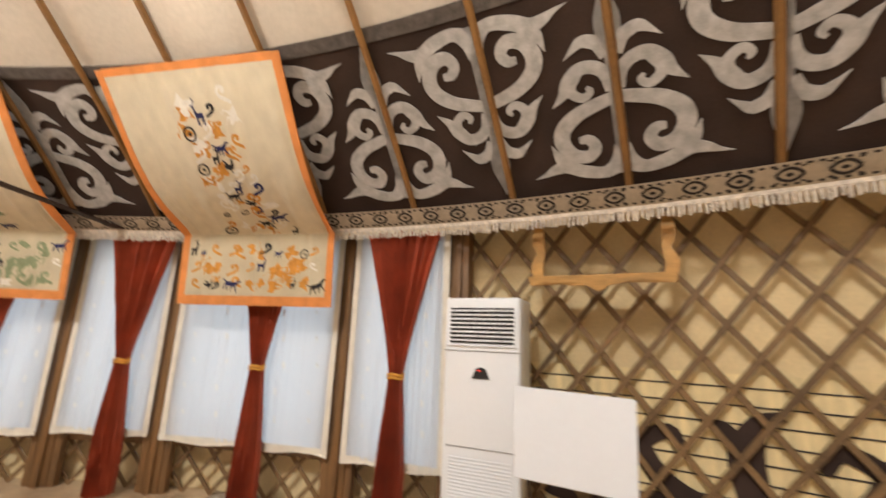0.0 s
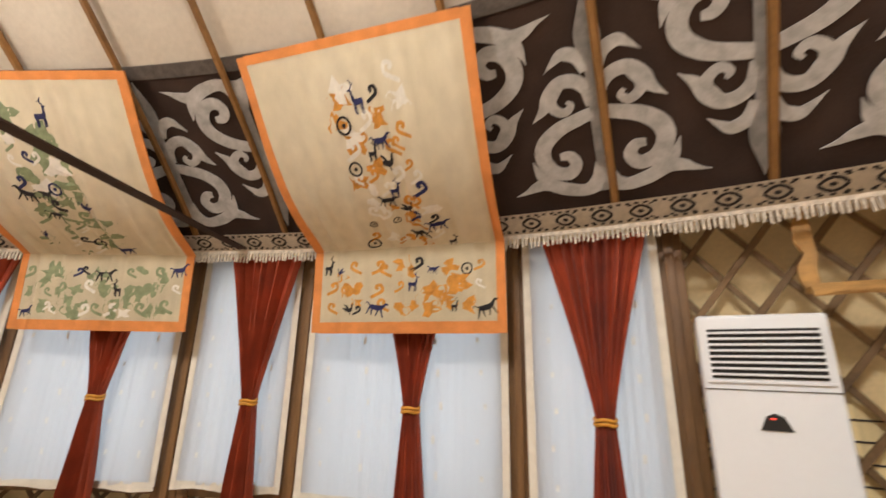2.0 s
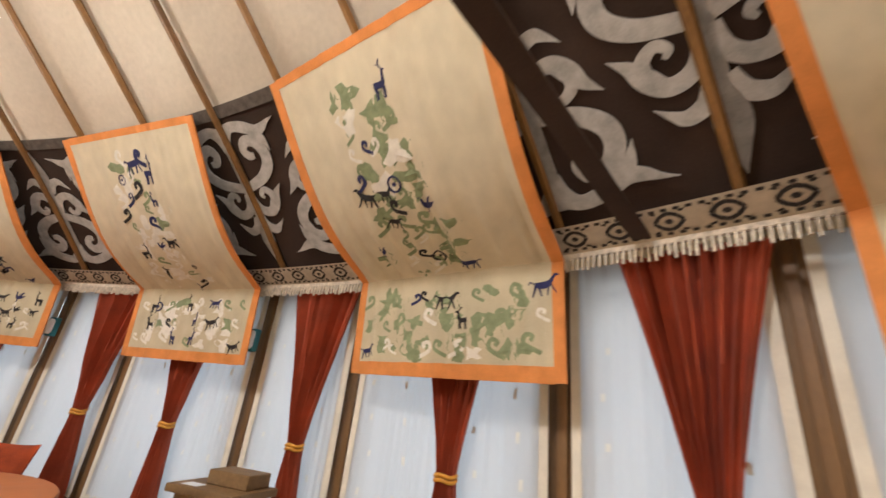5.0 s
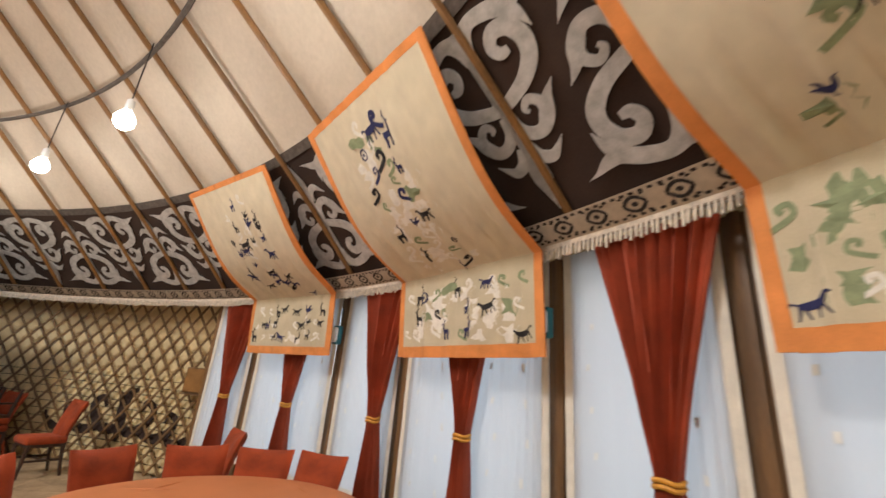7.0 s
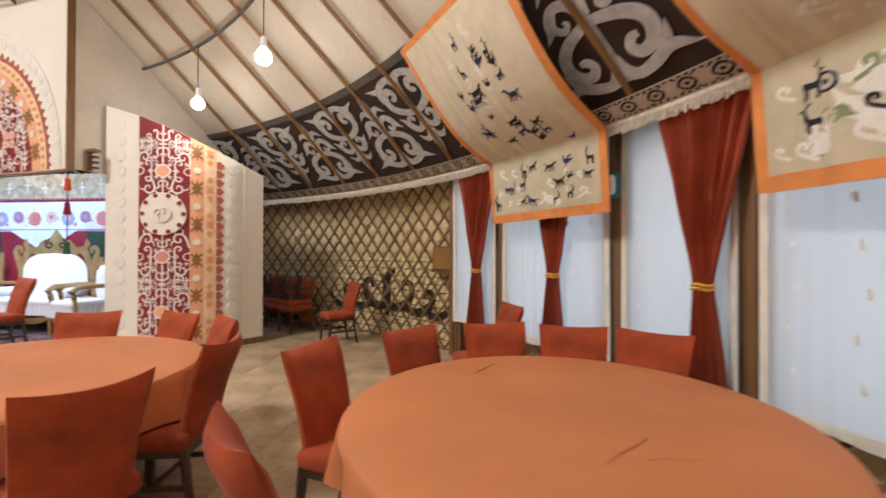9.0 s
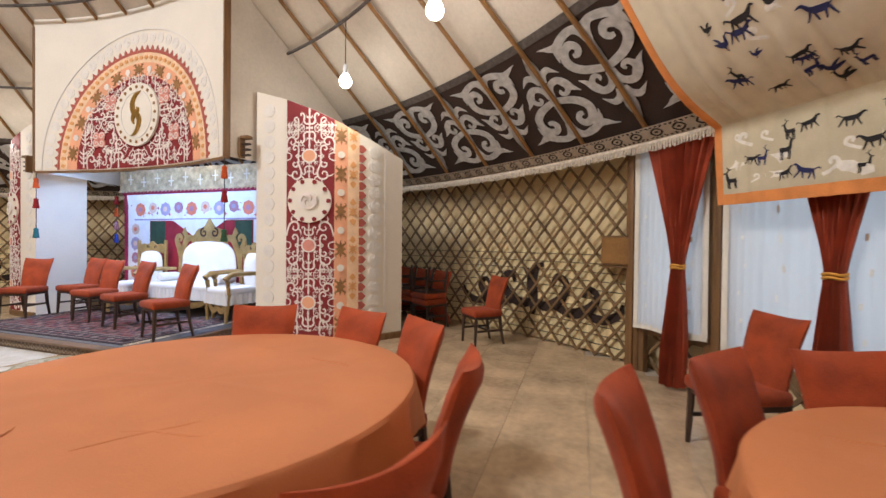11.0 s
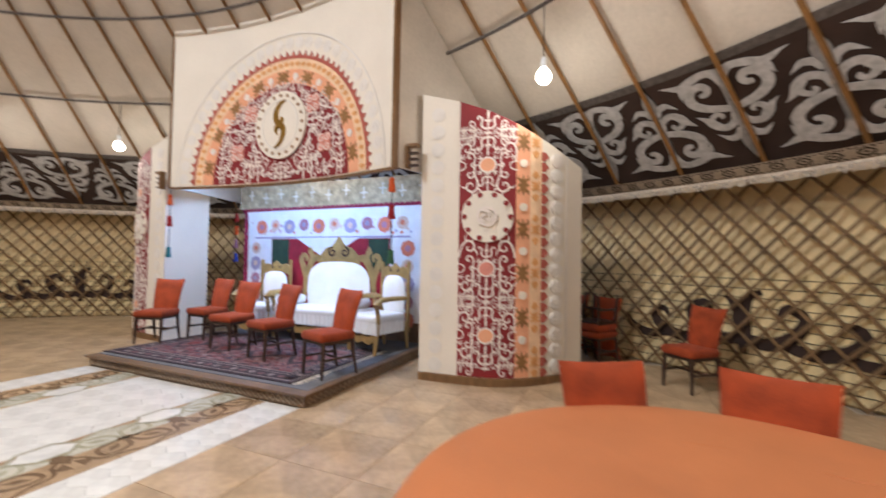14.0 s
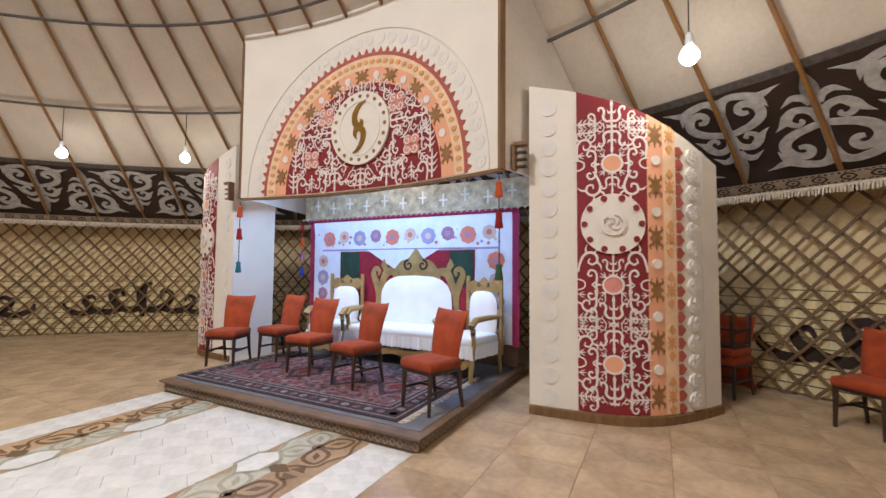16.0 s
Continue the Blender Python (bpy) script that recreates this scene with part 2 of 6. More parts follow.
def spiral(cx, cy, r0, r1, a0, turns, w0, w1, n=9):
    out = []
    for i in range(n + 1):
        u = i / n
        a = radians(a0 + 360 * turns * u)
        r = r0 + (r1 - r0) * u
        out.append((cx + r * math.cos(a), cy + r * math.sin(a), w0 + (w1 - w0) * u))
    return out


# strokes of (x, y, half width) for a mark two units high; mirrored strokes first
MARKS = {
    "trident": ([[(0, -0.5, 0.10), (0.30, -0.52, 0.10), (0.52, -0.25, 0.11), (0.46, 0.15, 0.10), (0.60, 0.42, 0.09), (0.82, 0.38, 0.08), (0.78, 0.18, 0.05)],
                 [(0, 0.12, 0.08), (0.18, 0.05, 0.08), (0.27, 0.28, 0.0)],
                 [(0, -0.82, 0.08), (0.22, -0.92, 0.08), (0.30, -0.74, 0.0)]],
                [[(0, -1.05, 0.03), (0, -0.6, 0.10), (0, 0.4, 0.09), (0, 0.7, 0.13), (0, 1.0, 0.0)]]),
    "fir": ([[(0, y, 0.09), (0.22, y + 0.06, 0.09), (0.48, y + 0.32, 0.0)] for y in (-0.55, -0.1, 0.35)], [[(0, -1, 0.09), (0, 0.6, 0.09), (0, 1.05, 0.0)]]),
    "barb": ([[(0, -0.3, 0.16), (0.40, 0.15, 0.14), (0.62, 0.62, 0.0)]], [[(0, -0.8, 0.12), (0, 0.4, 0.14), (0, 0.9, 0.0)]]),
    "bracket": ([], [[(0.12, 0.62, 0.06), (0.26, 0.54, 0.075), (0.38, 0.70, 0.085), (0.22, 0.94, 0.09), (-0.06, 0.84, 0.09), (-0.16, 0.5, 0.09), (-0.10, 0.0, 0.10), (-0.16, -0.5, 0.09), (-0.06, -0.84, 0.09), (0.22, -0.94, 0.09), (0.38, -0.70, 0.085), (0.26, -0.54, 0.075), (0.12, -0.62, 0.06)],
                     [(-0.10, 0.0, 0.12), (-0.28, 0.0, 0.09), (-0.45, 0.0, 0.0)], [(-0.1, 0.2, 0.06), (0.12, 0.0, 0.06), (-0.1, -0.2, 0.06)]]),
    "curl": ([], [[(0.55, -1.0, 0.09), (0.62, -0.5, 0.10), (0.60, 0.1, 0.11), (0.30, 0.48, 0.11), (-0.12, 0.46, 0.11), (-0.34, 0.12, 0.10), (-0.14, -0.22, 0.09), (0.16, -0.16, 0.08), (0.14, 0.10, 0.05)],
                  [(-0.30, 0.05, 0.09), (-0.62, -0.1, 0.08), (-0.8, -0.42, 0.0)], [(0.45, 0.38, 0.09), (0.62, 0.62, 0.08), (0.6, 0.98, 0.0)], [(0.0, 0.46, 0.08), (-0.05, 0.72, 0.07), (-0.3, 0.9, 0.0)]]),
    "hoop": ([], [[(1.0, 0.9, 0.16), (0.2, 0.9, 0.18), (-0.6, 0.45, 0.18), (-0.6, -0.45, 0.18), (0.2, -0.9, 0.18), (1.0, -0.9, 0.16)]]),
}


def ornament(bm, kind, cx, cy, size, place, turn=0.0, flip=1):
    """One cream mark of the scroll panels, turned about its middle."""
    ca, sa = math.cos(radians(turn)), math.sin(radians(turn))
    pairs, singles = MARKS[kind]
    for sd, strokes in ((1, pairs), (-1, pairs), (flip, singles)):
        for stroke in strokes:
            ribbon(bm, [(cx + size * (sd * x * ca - y * sa), cy + size * (sd * x * sa + y * ca), 0.74 * size * w) for x, y, w in stroke], place, 3)


def leaf_square(bm, cx, cy, hw, hh, place):
    """A dense square of pointed leaves, the ochre motif of the peach bands."""
    patch(bm, [(cx + hw * 0.72 * math.cos(q) * (1 + 0.28 * math.cos(8 * q)), cy + hh * 0.72 * math.sin(q) * (1 + 0.28 * math.cos(8 * q))) for q in [2 * math.pi * k / 32 for k in range(32)]], place)
    for sx in (-1, 1):
        for sy in (-1, 1):
            ribbon(bm, [(cx + sx * hw * 0.4, cy + sy * hh * 0.45, hw * 0.16), (cx + sx * hw * 0.85, cy + sy * hh * 0.62, hw * 0.15), (cx + sx * hw * 0.7, cy + sy * hh * 0.92, 0.0)], place, 2)
    ribbon(bm, [(cx, cy - hh, 0.0), (cx, cy, hw * 0.2), (cx, cy + hh, 0.0)], place, 2)
    return bm


# ---- structure: floor, wall, roof ----
floor = tagged(link_bm("floor", revolve(bmesh.new(), [(0.001, -0.2), (11.2, -0.2), (11.2, -0.012), (0.001, -0.012)], 0, 360, 96), GROUT, False), "grout bed under the polished tile floor", "floor", kind="structure")

wall = tagged(new("wall_round"), "round felt wall behind a wooden lattice", "wall", kind="structure")
for a0, a1 in ((134.0, 428.2),):
    part("felt_wall", revolve(bmesh.new(), [(R_FELT, -0.1), (R_FELT + 0.15, -0.1), (R_FELT + 0.15, 2.7), (R_FELT, 2.7)], a0, a1, 120), FELT_WALL, wall, "cream felt wall covering")
# windows: sill wall, head wall, piers
for i, (a0, a1) in enumerate(zip(POSTS, POSTS[1:])):
    part("sill_wall", revolve(bmesh.new(), [(R_FELT, -0.1), (R_FELT + 0.15, -0.1), (R_FELT + 0.15, 0.42), (R_FELT, 0.42)], a0, a1, 6), FELT_WALL, wall)
    part("head_wall", revolve(bmesh.new(), [(R_FELT, 2.42), (R_FELT + 0.15, 2.42), (R_FELT + 0.15, 2.7), (R_FELT, 2.7)], a0, a1, 6), FELT_WALL, wall)

ceiling_prof = [(11.0, 2.66), (10.45, 2.62)] + [(r, roof_z(r) + 0.06) for r in (10.25, 10.0, 9.6, 9.2, 6.0, 1.4)]
ceiling = tagged(link_bm("ceiling", revolve(bmesh.new(), ceiling_prof + [(r, z + 0.12) for r, z in ceiling_prof[::-1]], 0, 360, 152), FELT_CREAM), "cream felt roof of a large yurt", "ceiling", kind="structure")
# crown is out of view: ring, lamp and cap are assumed
crown_bm = revolve(bmesh.new(), [(1.5, roof_z(1.4) - 0.1), (1.3, roof_z(1.4) - 0.1), (1.3, roof_z(1.4) + 0.25), (1.5, roof_z(1.4) + 0.25)], 0, 360, 48)
crown = tagged(link_bm("crown_ring", crown_bm, WOOD_POLE), "round wooden crown ring of the yurt roof", "crown", kind="structure")
# assumed lamp, added to light the room and canopy from the middle
skylight = bpy.data.lights.new("assumed_crown_light", "AREA")
skylight.shape, skylight.size, skylight.energy, skylight.color = "DISK", 2.5, CROWN_WATTS, (1.0, 0.975, 0.955)
new("assumed_crown_light", skylight).matrix_world = look((0, 0, roof_z(1.4) + 0.2), (0, 0, 0))
cap = tagged(link_bm("crown_cap", revolve(bmesh.new(), [(0.001, roof_z(1.4) + 0.40), (1.7, roof_z(1.4) + 0.26), (1.7, roof_z(1.4) + 0.32), (0.001, roof_z(1.4) + 0.46)], 0, 360, 32), VOILE), "unseen pale cap closing the roof over the crown ring", "skylight", kind="structure")

# poles of the roof, one object each on one mesh
roof = tagged(new("roof_frame"), "curved wooden roof poles", "roof frame", kind="structure")
pole_bm = tube(bmesh.new(), [(r, 0, roof_z(r) - 0.005) for r in (10.26, 10.18, 10.1, 9.9, 9.65, 9.4, 9.2, 8.6, 8.0, 5.0, 1.45)], 0.026, 6)
pole_me = None
for k in range(76):
    if pole_me is None:
        ob = part("pole", pole_bm, WOOD_POLE, roof)
        pole_me = ob.data
    else:
        ob = new("pole", pole_me)
        ob.parent = roof
    ob.rotation_euler = (0, 0, radians(POLE_ZERO + k * POLE_STEP + 0.25 * math.sin(7.1 * k)))
for r in (8.12, 6.95):
    z = roof_z(r) - 0.045
    bm = revolve(bmesh.new(), [(r + 0.022 * math.cos(a), z + 0.022 * math.sin(a)) for a in (0, 1.05, 2.09, 3.14, 4.19, 5.24)], 0, 360, 152)
    tagged(part("hoop", bm, GREY_ROPE, roof), "dark rope-wrapped hoop")


# ---- lattice ----
def slat(a0, z0, a1, z1, r, w=0.034, d=0.013, n=9):
    """A flat wooden slat bent round the wall."""
    bm = bmesh.new()
    rows = []
    L = math.hypot(radians(a1 - a0) * r, z1 - z0)
    px, pz = -(z1 - z0) / L, radians(a1 - a0) * r / L
    for i in range(n + 1):
        u = i / n
        a, z = a0 + (a1 - a0) * u, z0 + (z1 - z0) * u
        da, dz = math.degrees(px * w / 2 / r), pz * w / 2
        rows.append([bm.verts.new(ring(r + q, a + s * da, z + s * dz)) for s, q in ((-1, d / 2), (1, d / 2), (0.8, -d / 2), (-0.8, -d / 2))])
    for p, q in zip(rows, rows[1:]):
        for k in range(4):
            bm.faces.new((p[k], p[(k + 1) % 4], q[(k + 1) % 4], q[k]))
    bm.faces.new(rows[0][::-1])
    bm.faces.new(rows[-1])
    return bm


def lattice(name, a0, a1, z0, z1, label, DIA_W=1.56, DIA_H=0.325, wide=0.040):
    wall_l = tagged(new(name), label, "lattice", kind="structure")
    run = (z1 - z0) / DIA_H * DIA_W
    me = {}
    for s in (1, -1):
        k = math.floor((a0 - run) / DIA_W)
        while k * DIA_W < a1 + run:
            b = k * DIA_W
            k += 1
            lo, hi = 0.0, 1.0
            e0, e1 = b, b + s * run
            # clip to the arc
            ts = sorted(((a0 - e0) / (e1 - e0), (a1 - e0) / (e1 - e0)))
            lo, hi = max(lo, ts[0]), min(hi, ts[1])
            if hi - lo < 0.03:
                continue
            r = R_LATTICE + (0.012 if s > 0 else -0.012)
            part("slat", slat(e0 + (e1 - e0) * lo, z0 + (z1 - z0) * lo, e0 + (e1 - e0) * hi, z0 + (z1 - z0) * hi, r, wide, n=max(2, int(10 * (hi - lo)))), WOOD_LATTICE, wall_l)
    return wall_l


lattice("lattice_wall", 134.2, 246.0, 0.0, 2.55, "crossed brown wooden lattice slats of the wall")
lattice("lattice_wall_entrance", 36.0, 68.0, 0.0, 2.55, "crossed brown wooden lattice slats of the wall", 1.75, 0.42, 0.044)
lattice("lattice_below_windows", 68.3, 133.9, 0.0, 0.42, "low wooden lattice under the windows")

# reed mat with dark cross threads behind the lattice
mat_thing = tagged(new("reed_mat"), "reed mat with dark threads behind the lattice", "mat", kind="structure")
for a0, a1 in ((134.2, 246.0), (36.0, 68.0)):
    n = int((a1 - a0) * 1.2)
    part("reed_sheet", revolve(bmesh.new(), [(R_FELT - 0.045, 0.02), (R_FELT - 0.03, 0.02), (R_FELT - 0.03, 1.36), (R_FELT - 0.045, 1.36)], a0, a1, n), REED, mat_thing)
    for k in range(11):
        z = 0.12 + 0.115 * k
        part("thread", revolve(bmesh.new(), [(R_FELT - 0.052, z), (R_FELT - 0.042, z), (R_FELT - 0.042, z + 0.009), (R_FELT - 0.052, z + 0.009)], a0, a1, n), BLACK_YARN, mat_thing)

# ---- posts and window bays ----
for a in POSTS:
    t = tagged(new("window_post"), "brown stained wooden post between the windows", "post", "posts between the windows", "structure")
    m = Matrix.Rotation(radians(a), 4, "Z")
    part("post", new_box((R_POST + 0.06, 0, 1.22), (0.16, 0.17, 2.5), m, 0.008), WOOD_POST, t)
    part("fillet", new_box((R_POST - 0.035, 0.0, 1.22), (0.035, 0.06, 2.5), m, 0.006), WOOD_POST, t)
    # boards added to block lamp light leaking between voile and post
    for s in (-1, 1):
        if 68 < a + s * 2 < 134.5:
            part("jamb", new_box((R_POST + 0.03, s * 0.118, 1.22), (0.08, 0.066, 2.5), m, 0.004, 1), WOOD_POST, t)

glass = bpy.data.materials.new("window_glass")
glass.use_nodes = True
gb = glass.node_tree.nodes["Principled BSDF"]
gb.inputs["Transmission Weight"].default_value = 1.0
gb.inputs["Roughness"].default_value = 0.02
gb.inputs["IOR"].default_value = 1.1
for i, (a0, a1) in enumerate(zip(POSTS, POSTS[1:])):
    win = tagged(new("window_%d" % (i + 1)), "tall window behind white voile curtains", "window", "windows of the round wall", "structure")
    for z in (0.44, 2.40):
        part("window_frame", revolve(bmesh.new(), [(R_POST + 0.05, z - 0.03), (R_POST + 0.15, z - 0.03), (R_POST + 0.15, z + 0.03), (R_POST + 0.05, z + 0.03)], a0 + 0.5, a1 - 0.5, 6), WOOD_POST, win)
    pane = part("pane", revolve(bmesh.new(), [(R_POST + 0.14, 0.47), (R_POST + 0.15, 0.47), (R_POST + 0.15, 2.37), (R_POST + 0.14, 2.37)], a0 + 0.5, a1 - 0.5, 1), glass, win)
    pane.visible_shadow = False
    am = (a0 + a1) / 2
    lamp = bpy.data.lights.new("window_daylight", "AREA")
    lamp.shape, lamp.size, lamp.size_y = "RECTANGLE", radians(a1 - a0) * 10.8, 1.9
    lamp.energy = WINDOW_WATTS * (a1 - a0) / 7.5
    lamp.color = (0.86, 0.94, 1.0)
    lo = new("window_daylight", lamp)
    lo.matrix_world = look(ring(11.15, am, 1.42), ring(5, am, 1.42))


SPRIG = material("white_embroidery", (0.86, 0.85, 0.80), 0.8, vary=0.05)


def voile(a0, a1, seed):
    """A gathered white sheer with cream borders and an uneven hem."""
    t = tagged(new("sheer_curtain"), "white voile sheer curtain with cream border", "curtain", "sheer curtains")
    rnd = random.Random(seed)
    ph = [rnd.uniform(0, 6.3) for _ in range(6)]
    wide = radians(a1 - a0) * R_SHEER

    def sheet(u0, u1, z0, z1, nu, nz, lift=0.0):
        bm = bmesh.new()
        g = []
        for j in range(nz + 1):
            row = []
            for i in range(nu + 1):
                u = u0 + (u1 - u0) * i / nu
                x = u * wide
                v = j / nz
                gather = 0.5 + 0.5 * math.sin(x * 4.3 + ph[4] + 0.7 * v)
                d = 0.004 * math.sin(x * 31 + ph[0] + 2.2 * math.sin(x * 5 + ph[1]) + 0.8 * v) + 0.0045 * gather * math.sin(x * 83 + ph[2] + 3 * math.sin(x * 7 + ph[5]) + 1.5 * v) + 0.006 * math.sin(x * 6 + ph[3] + 2.5 * v)
                z = z0 + (z1 - z0) * v + (1 - v) * 0.012 * math.sin(x * 9 + ph[3])
                row.append(bm.verts.new(ring(R_SHEER + d - lift, a0 + (a1 - a0) * u, z)))
            g.append(row)
        for p, q in zip(g, g[1:]):
            for i in range(nu):
                bm.faces.new((p[i], p[i + 1], q[i + 1], q[i]))
        return bm
    hem = 0.50 + rnd.uniform(-0.03, 0.03)
    cloth = part("voile", sheet(0, 1, hem, 2.46, 110, 10), VOILE, t)
    e = 0.055 / wide
    for u0 in (0, 1 - e):
        part("side_border", sheet(u0, u0 + e, hem, 2.46, 4, 10, 0.006), BORDER, t)
    for col in (0.2, 0.8) if wide < 1.4 else (0.12, 0.32, 0.68, 0.88):
        for k in range(6):
            u, z = col + 0.02 * math.sin(k * 2.1), 0.75 + 0.24 * k
            q = 0.012 / wide
            part("embroidered_sprig", sheet(u - q, u + q, z - 0.024, z + 0.024, 2, 2, 0.010), SPRIG, cloth)
    part("hem", sheet(0, 1, hem - 0.03, hem + 0.035, 56, 2, 0.007), BORDER, t)
    return t


for i, (a0, a1) in enumerate(zip(POSTS, POSTS[1:])):
    voile(a0 + 0.36, a1 - 0.34, 40 + i)


def drape(a, wide, seed):
    """A rust curtain gathered by a cord: broad above, pinched, flared below."""
    rnd = random.Random(seed)
    t = thing("curtain", Matrix.Rotation(radians(a - 90), 4, "Z") @ Matrix.Translation((0, R_CURTAIN, 0)), "rust red velvet curtain tied with a gold cord", "curtain", "rust curtains at the windows")
    folds = 9 if wide > 0.2 else 7
    ph, lean = rnd.uniform(0, 6), rnd.uniform(-0.04, 0.04)
    bm = bmesh.new()
    levels = 26
    g = []
    n = 110
    for j in range(levels + 1):
        z = 0.03 + (2.42 - 0.03) * j / levels
        if z > 1.2:
            u = (z - 1.2) / 1.27
            w = 0.058 + (wide - 0.058) * (u ** 1.15)
            d = 0.048 + 0.012 * u
        else:
            u = (1.2 - z) / 1.2
            w = 0.058 + 0.062 * min(1, u * 1.6) ** 0.8
            d = 0.048 + 0.02 * u
        amp = 0.10 + 0.24 * min(1, abs(z - 1.2) * 1.5)
        row = []
        for k in range(n):
            th = 2 * math.pi * k / n
            wave = 1.5 - 2.6 * abs(math.sin(folds * 0.5 * math.cos(th) * 3.14 + ph + 0.45 * math.sin(2.2 * z))) + 0.3 * math.sin(4 * folds * th + 2 * ph)
            x = w * math.cos(th) * (1 + 0.02 * wave) + lean * (1.2 - z if z < 1.2 else 0)
            y = d * math.sin(th) * (1 + 2.1 * amp * wave)
            row.append(bm.verts.new((x, y, z)))
        g.append(row)
    for p, q in zip(g, g[1:]):
        for k in range(n):
            bm.faces.new((p[k], p[(k + 1) % n], q[(k + 1) % n], q[k]))
    bm.faces.new(g[0][::-1])
    bm.faces.new(g[-1])
    part("drape", bm, RUST, t)
    bm = bmesh.new()
    for dz in (-0.014, 0.012):
        pts = [(0.066 * math.cos(s), -0.006 + 0.058 * math.sin(s), 1.2 + dz + 0.006 * math.sin(3 * s)) for s in [2 * math.pi * i / 18 for i in range(19)]]
        tube(bm, pts, 0.012, 6)
    part("tie_cord", bm, TIE, t, "gold yellow tie cord")
    return t


for i, a in enumerate(CURTAINS):
    drape(a, 0.36 if i % 2 == 0 else 0.35, 70 + i)

# ---- frieze ----
FR_LOW, FR_TOP = 10.36, 9.2


def frieze_point(a, y, lift):
    r = FR_LOW + (FR_TOP - FR_LOW) * y
    return ring(r - 0.6 * lift, a, roof_z(r) - 0.8 * lift)


frieze = tagged(new("felt_frieze"), "brown felt frieze with white scroll ornament under the roof poles", "frieze", kind="structure")
bm = bmesh.new()
fr_prof = [(FR_LOW + (FR_TOP - FR_LOW) * j / 8) for j in range(9)]
prof = [(r - 0.6 * -0.02, roof_z(r) + 0.8 * 0.03) for r in fr_prof]
part("brown_field", revolve(bm, prof + [(r + 0.01, z + 0.012) for r, z in prof[::-1]], 0, 360, 228), FELT_BROWN, frieze)
r = FR_TOP
part("top_cord", revolve(bmesh.new(), [(r + 0.035, roof_z(r) - 0.02), (r - 0.035, roof_z(r) + 0.035), (r - 0.025, roof_z(r) + 0.05), (r + 0.045, roof_z(r) - 0.005)], 0, 360, 228), GREY_ROPE, frieze, "dark twisted cord edge")

# half of one scroll motif in metres: x from the pole outwards, y from its foot to its tip
SCROLL = (
    [(0, 0.06, 0.05), (0, 0.5, 0.05), (0, 0.85, 0.05), (0, 1.05, 0.045)],
    [(0, 1.00, 0.05), (0, 1.13, 0.085), (0, 1.24, 0.09), (0, 1.34, 0.06), (0, 1.50, 0.0)],
    [(0.03, 0.99, 0.05), (0.08, 1.09, 0.052), (0.17, 1.13, 0.048), (0.24, 1.09, 0.025), (0.31, 1.03, 0.0)],
    [(0.02, 0.74, 0.05), (0.05, 0.86, 0.05), (0.12, 0.93, 0.052), (0.22, 0.94, 0.055), (0.30, 0.86, 0.065), (0.36, 0.77, 0.04), (0.45, 0.69, 0.0)],
    [(0.30, 0.85, 0.05), (0.29, 0.77, 0.042), (0.22, 0.72, 0.036), (0.165, 0.76, 0.028), (0.19, 0.80, 0.015)],
    [(0.02, 0.68, 0.05), (0.12, 0.655, 0.055), (0.28, 0.60, 0.062), (0.40, 0.50, 0.068), (0.425, 0.38, 0.068), (0.36, 0.27, 0.062), (0.25, 0.24, 0.058), (0.19, 0.31, 0.05), (0.23, 0.38, 0.045), (0.30, 0.385, 0.03)],
    [(0.01, 0.30, 0.05), (0.03, 0.16, 0.075), (0.14, 0.085, 0.055), (0.30, 0.115, 0.06), (0.43, 0.175, 0.06), (0.53, 0.16, 0.045), (0.61, 0.125, 0.02), (0.70, 0.10, 0.0)],
    [(0.40, 0.17, 0.05), (0.47, 0.25, 0.045), (0.515, 0.38, 0.0)],
)
for k in range(76):
    a = POLE_ZERO + k * POLE_STEP
    if 245 < a % 360 or a % 360 < 30:
        continue
    flip = k % 2 == 1
    bm = bmesh.new()
    wob = random.Random(k)
    kx, ky = 0.85 * wob.uniform(0.96, 1.04), wob.uniform(0.98, 1.01)
    for s in (1, -1):
        for stroke in SCROLL:
            def place(x, y, l, s=s, flip=flip, a=a, kx=kx, ky=ky):
                v = 0.165 + 0.80 * ky * y / 1.5
                v = 1.13 - v if flip else v
                return frieze_point(a + math.degrees(s * x * kx / (FR_LOW + (FR_TOP - FR_LOW) * v)), v, -0.012 + 0.006 * l)
            ribbon(bm, [(x, y, 0.9 * w) for x, y, w in stroke], place, 5)
    bmesh.ops.recalc_face_normals(bm, faces=bm.faces)
    part("scroll_motif", bm, FELT_WHITE, frieze, smooth=False)

# woven band with fringe below the frieze
BAND_R, BAND_Z0, BAND_Z1 = 10.30, 2.455, 2.565
band = tagged(new("woven_band"), "woven white band with dark diamonds and a fringe", "woven band", kind="structure")
BAND_T = 0.145  # the band leans inwards with the frieze
part("band", revolve(bmesh.new(), [(BAND_R, BAND_Z0), (BAND_R + 0.012, BAND_Z0), (BAND_R - BAND_T + 0.012, BAND_Z1), (BAND_R - BAND_T, BAND_Z1)], 0, 360, 228), BAND_WHITE, band)
part("hem_strip", revolve(bmesh.new(), [(BAND_R - 0.006, BAND_Z0 - 0.022), (BAND_R + 0.014, BAND_Z0 - 0.022), (BAND_R + 0.014, BAND_Z0 + 0.004), (BAND_R - 0.006, BAND_Z0 + 0.004)], 0, 360, 228), FRINGE, band, "plain cream hem")


def band_point(a, y, lift):
    return ring(BAND_R - BAND_T * y - 0.003 - 0.003 * lift, a, BAND_Z0 + (BAND_Z1 - BAND_Z0) * y - 0.002)


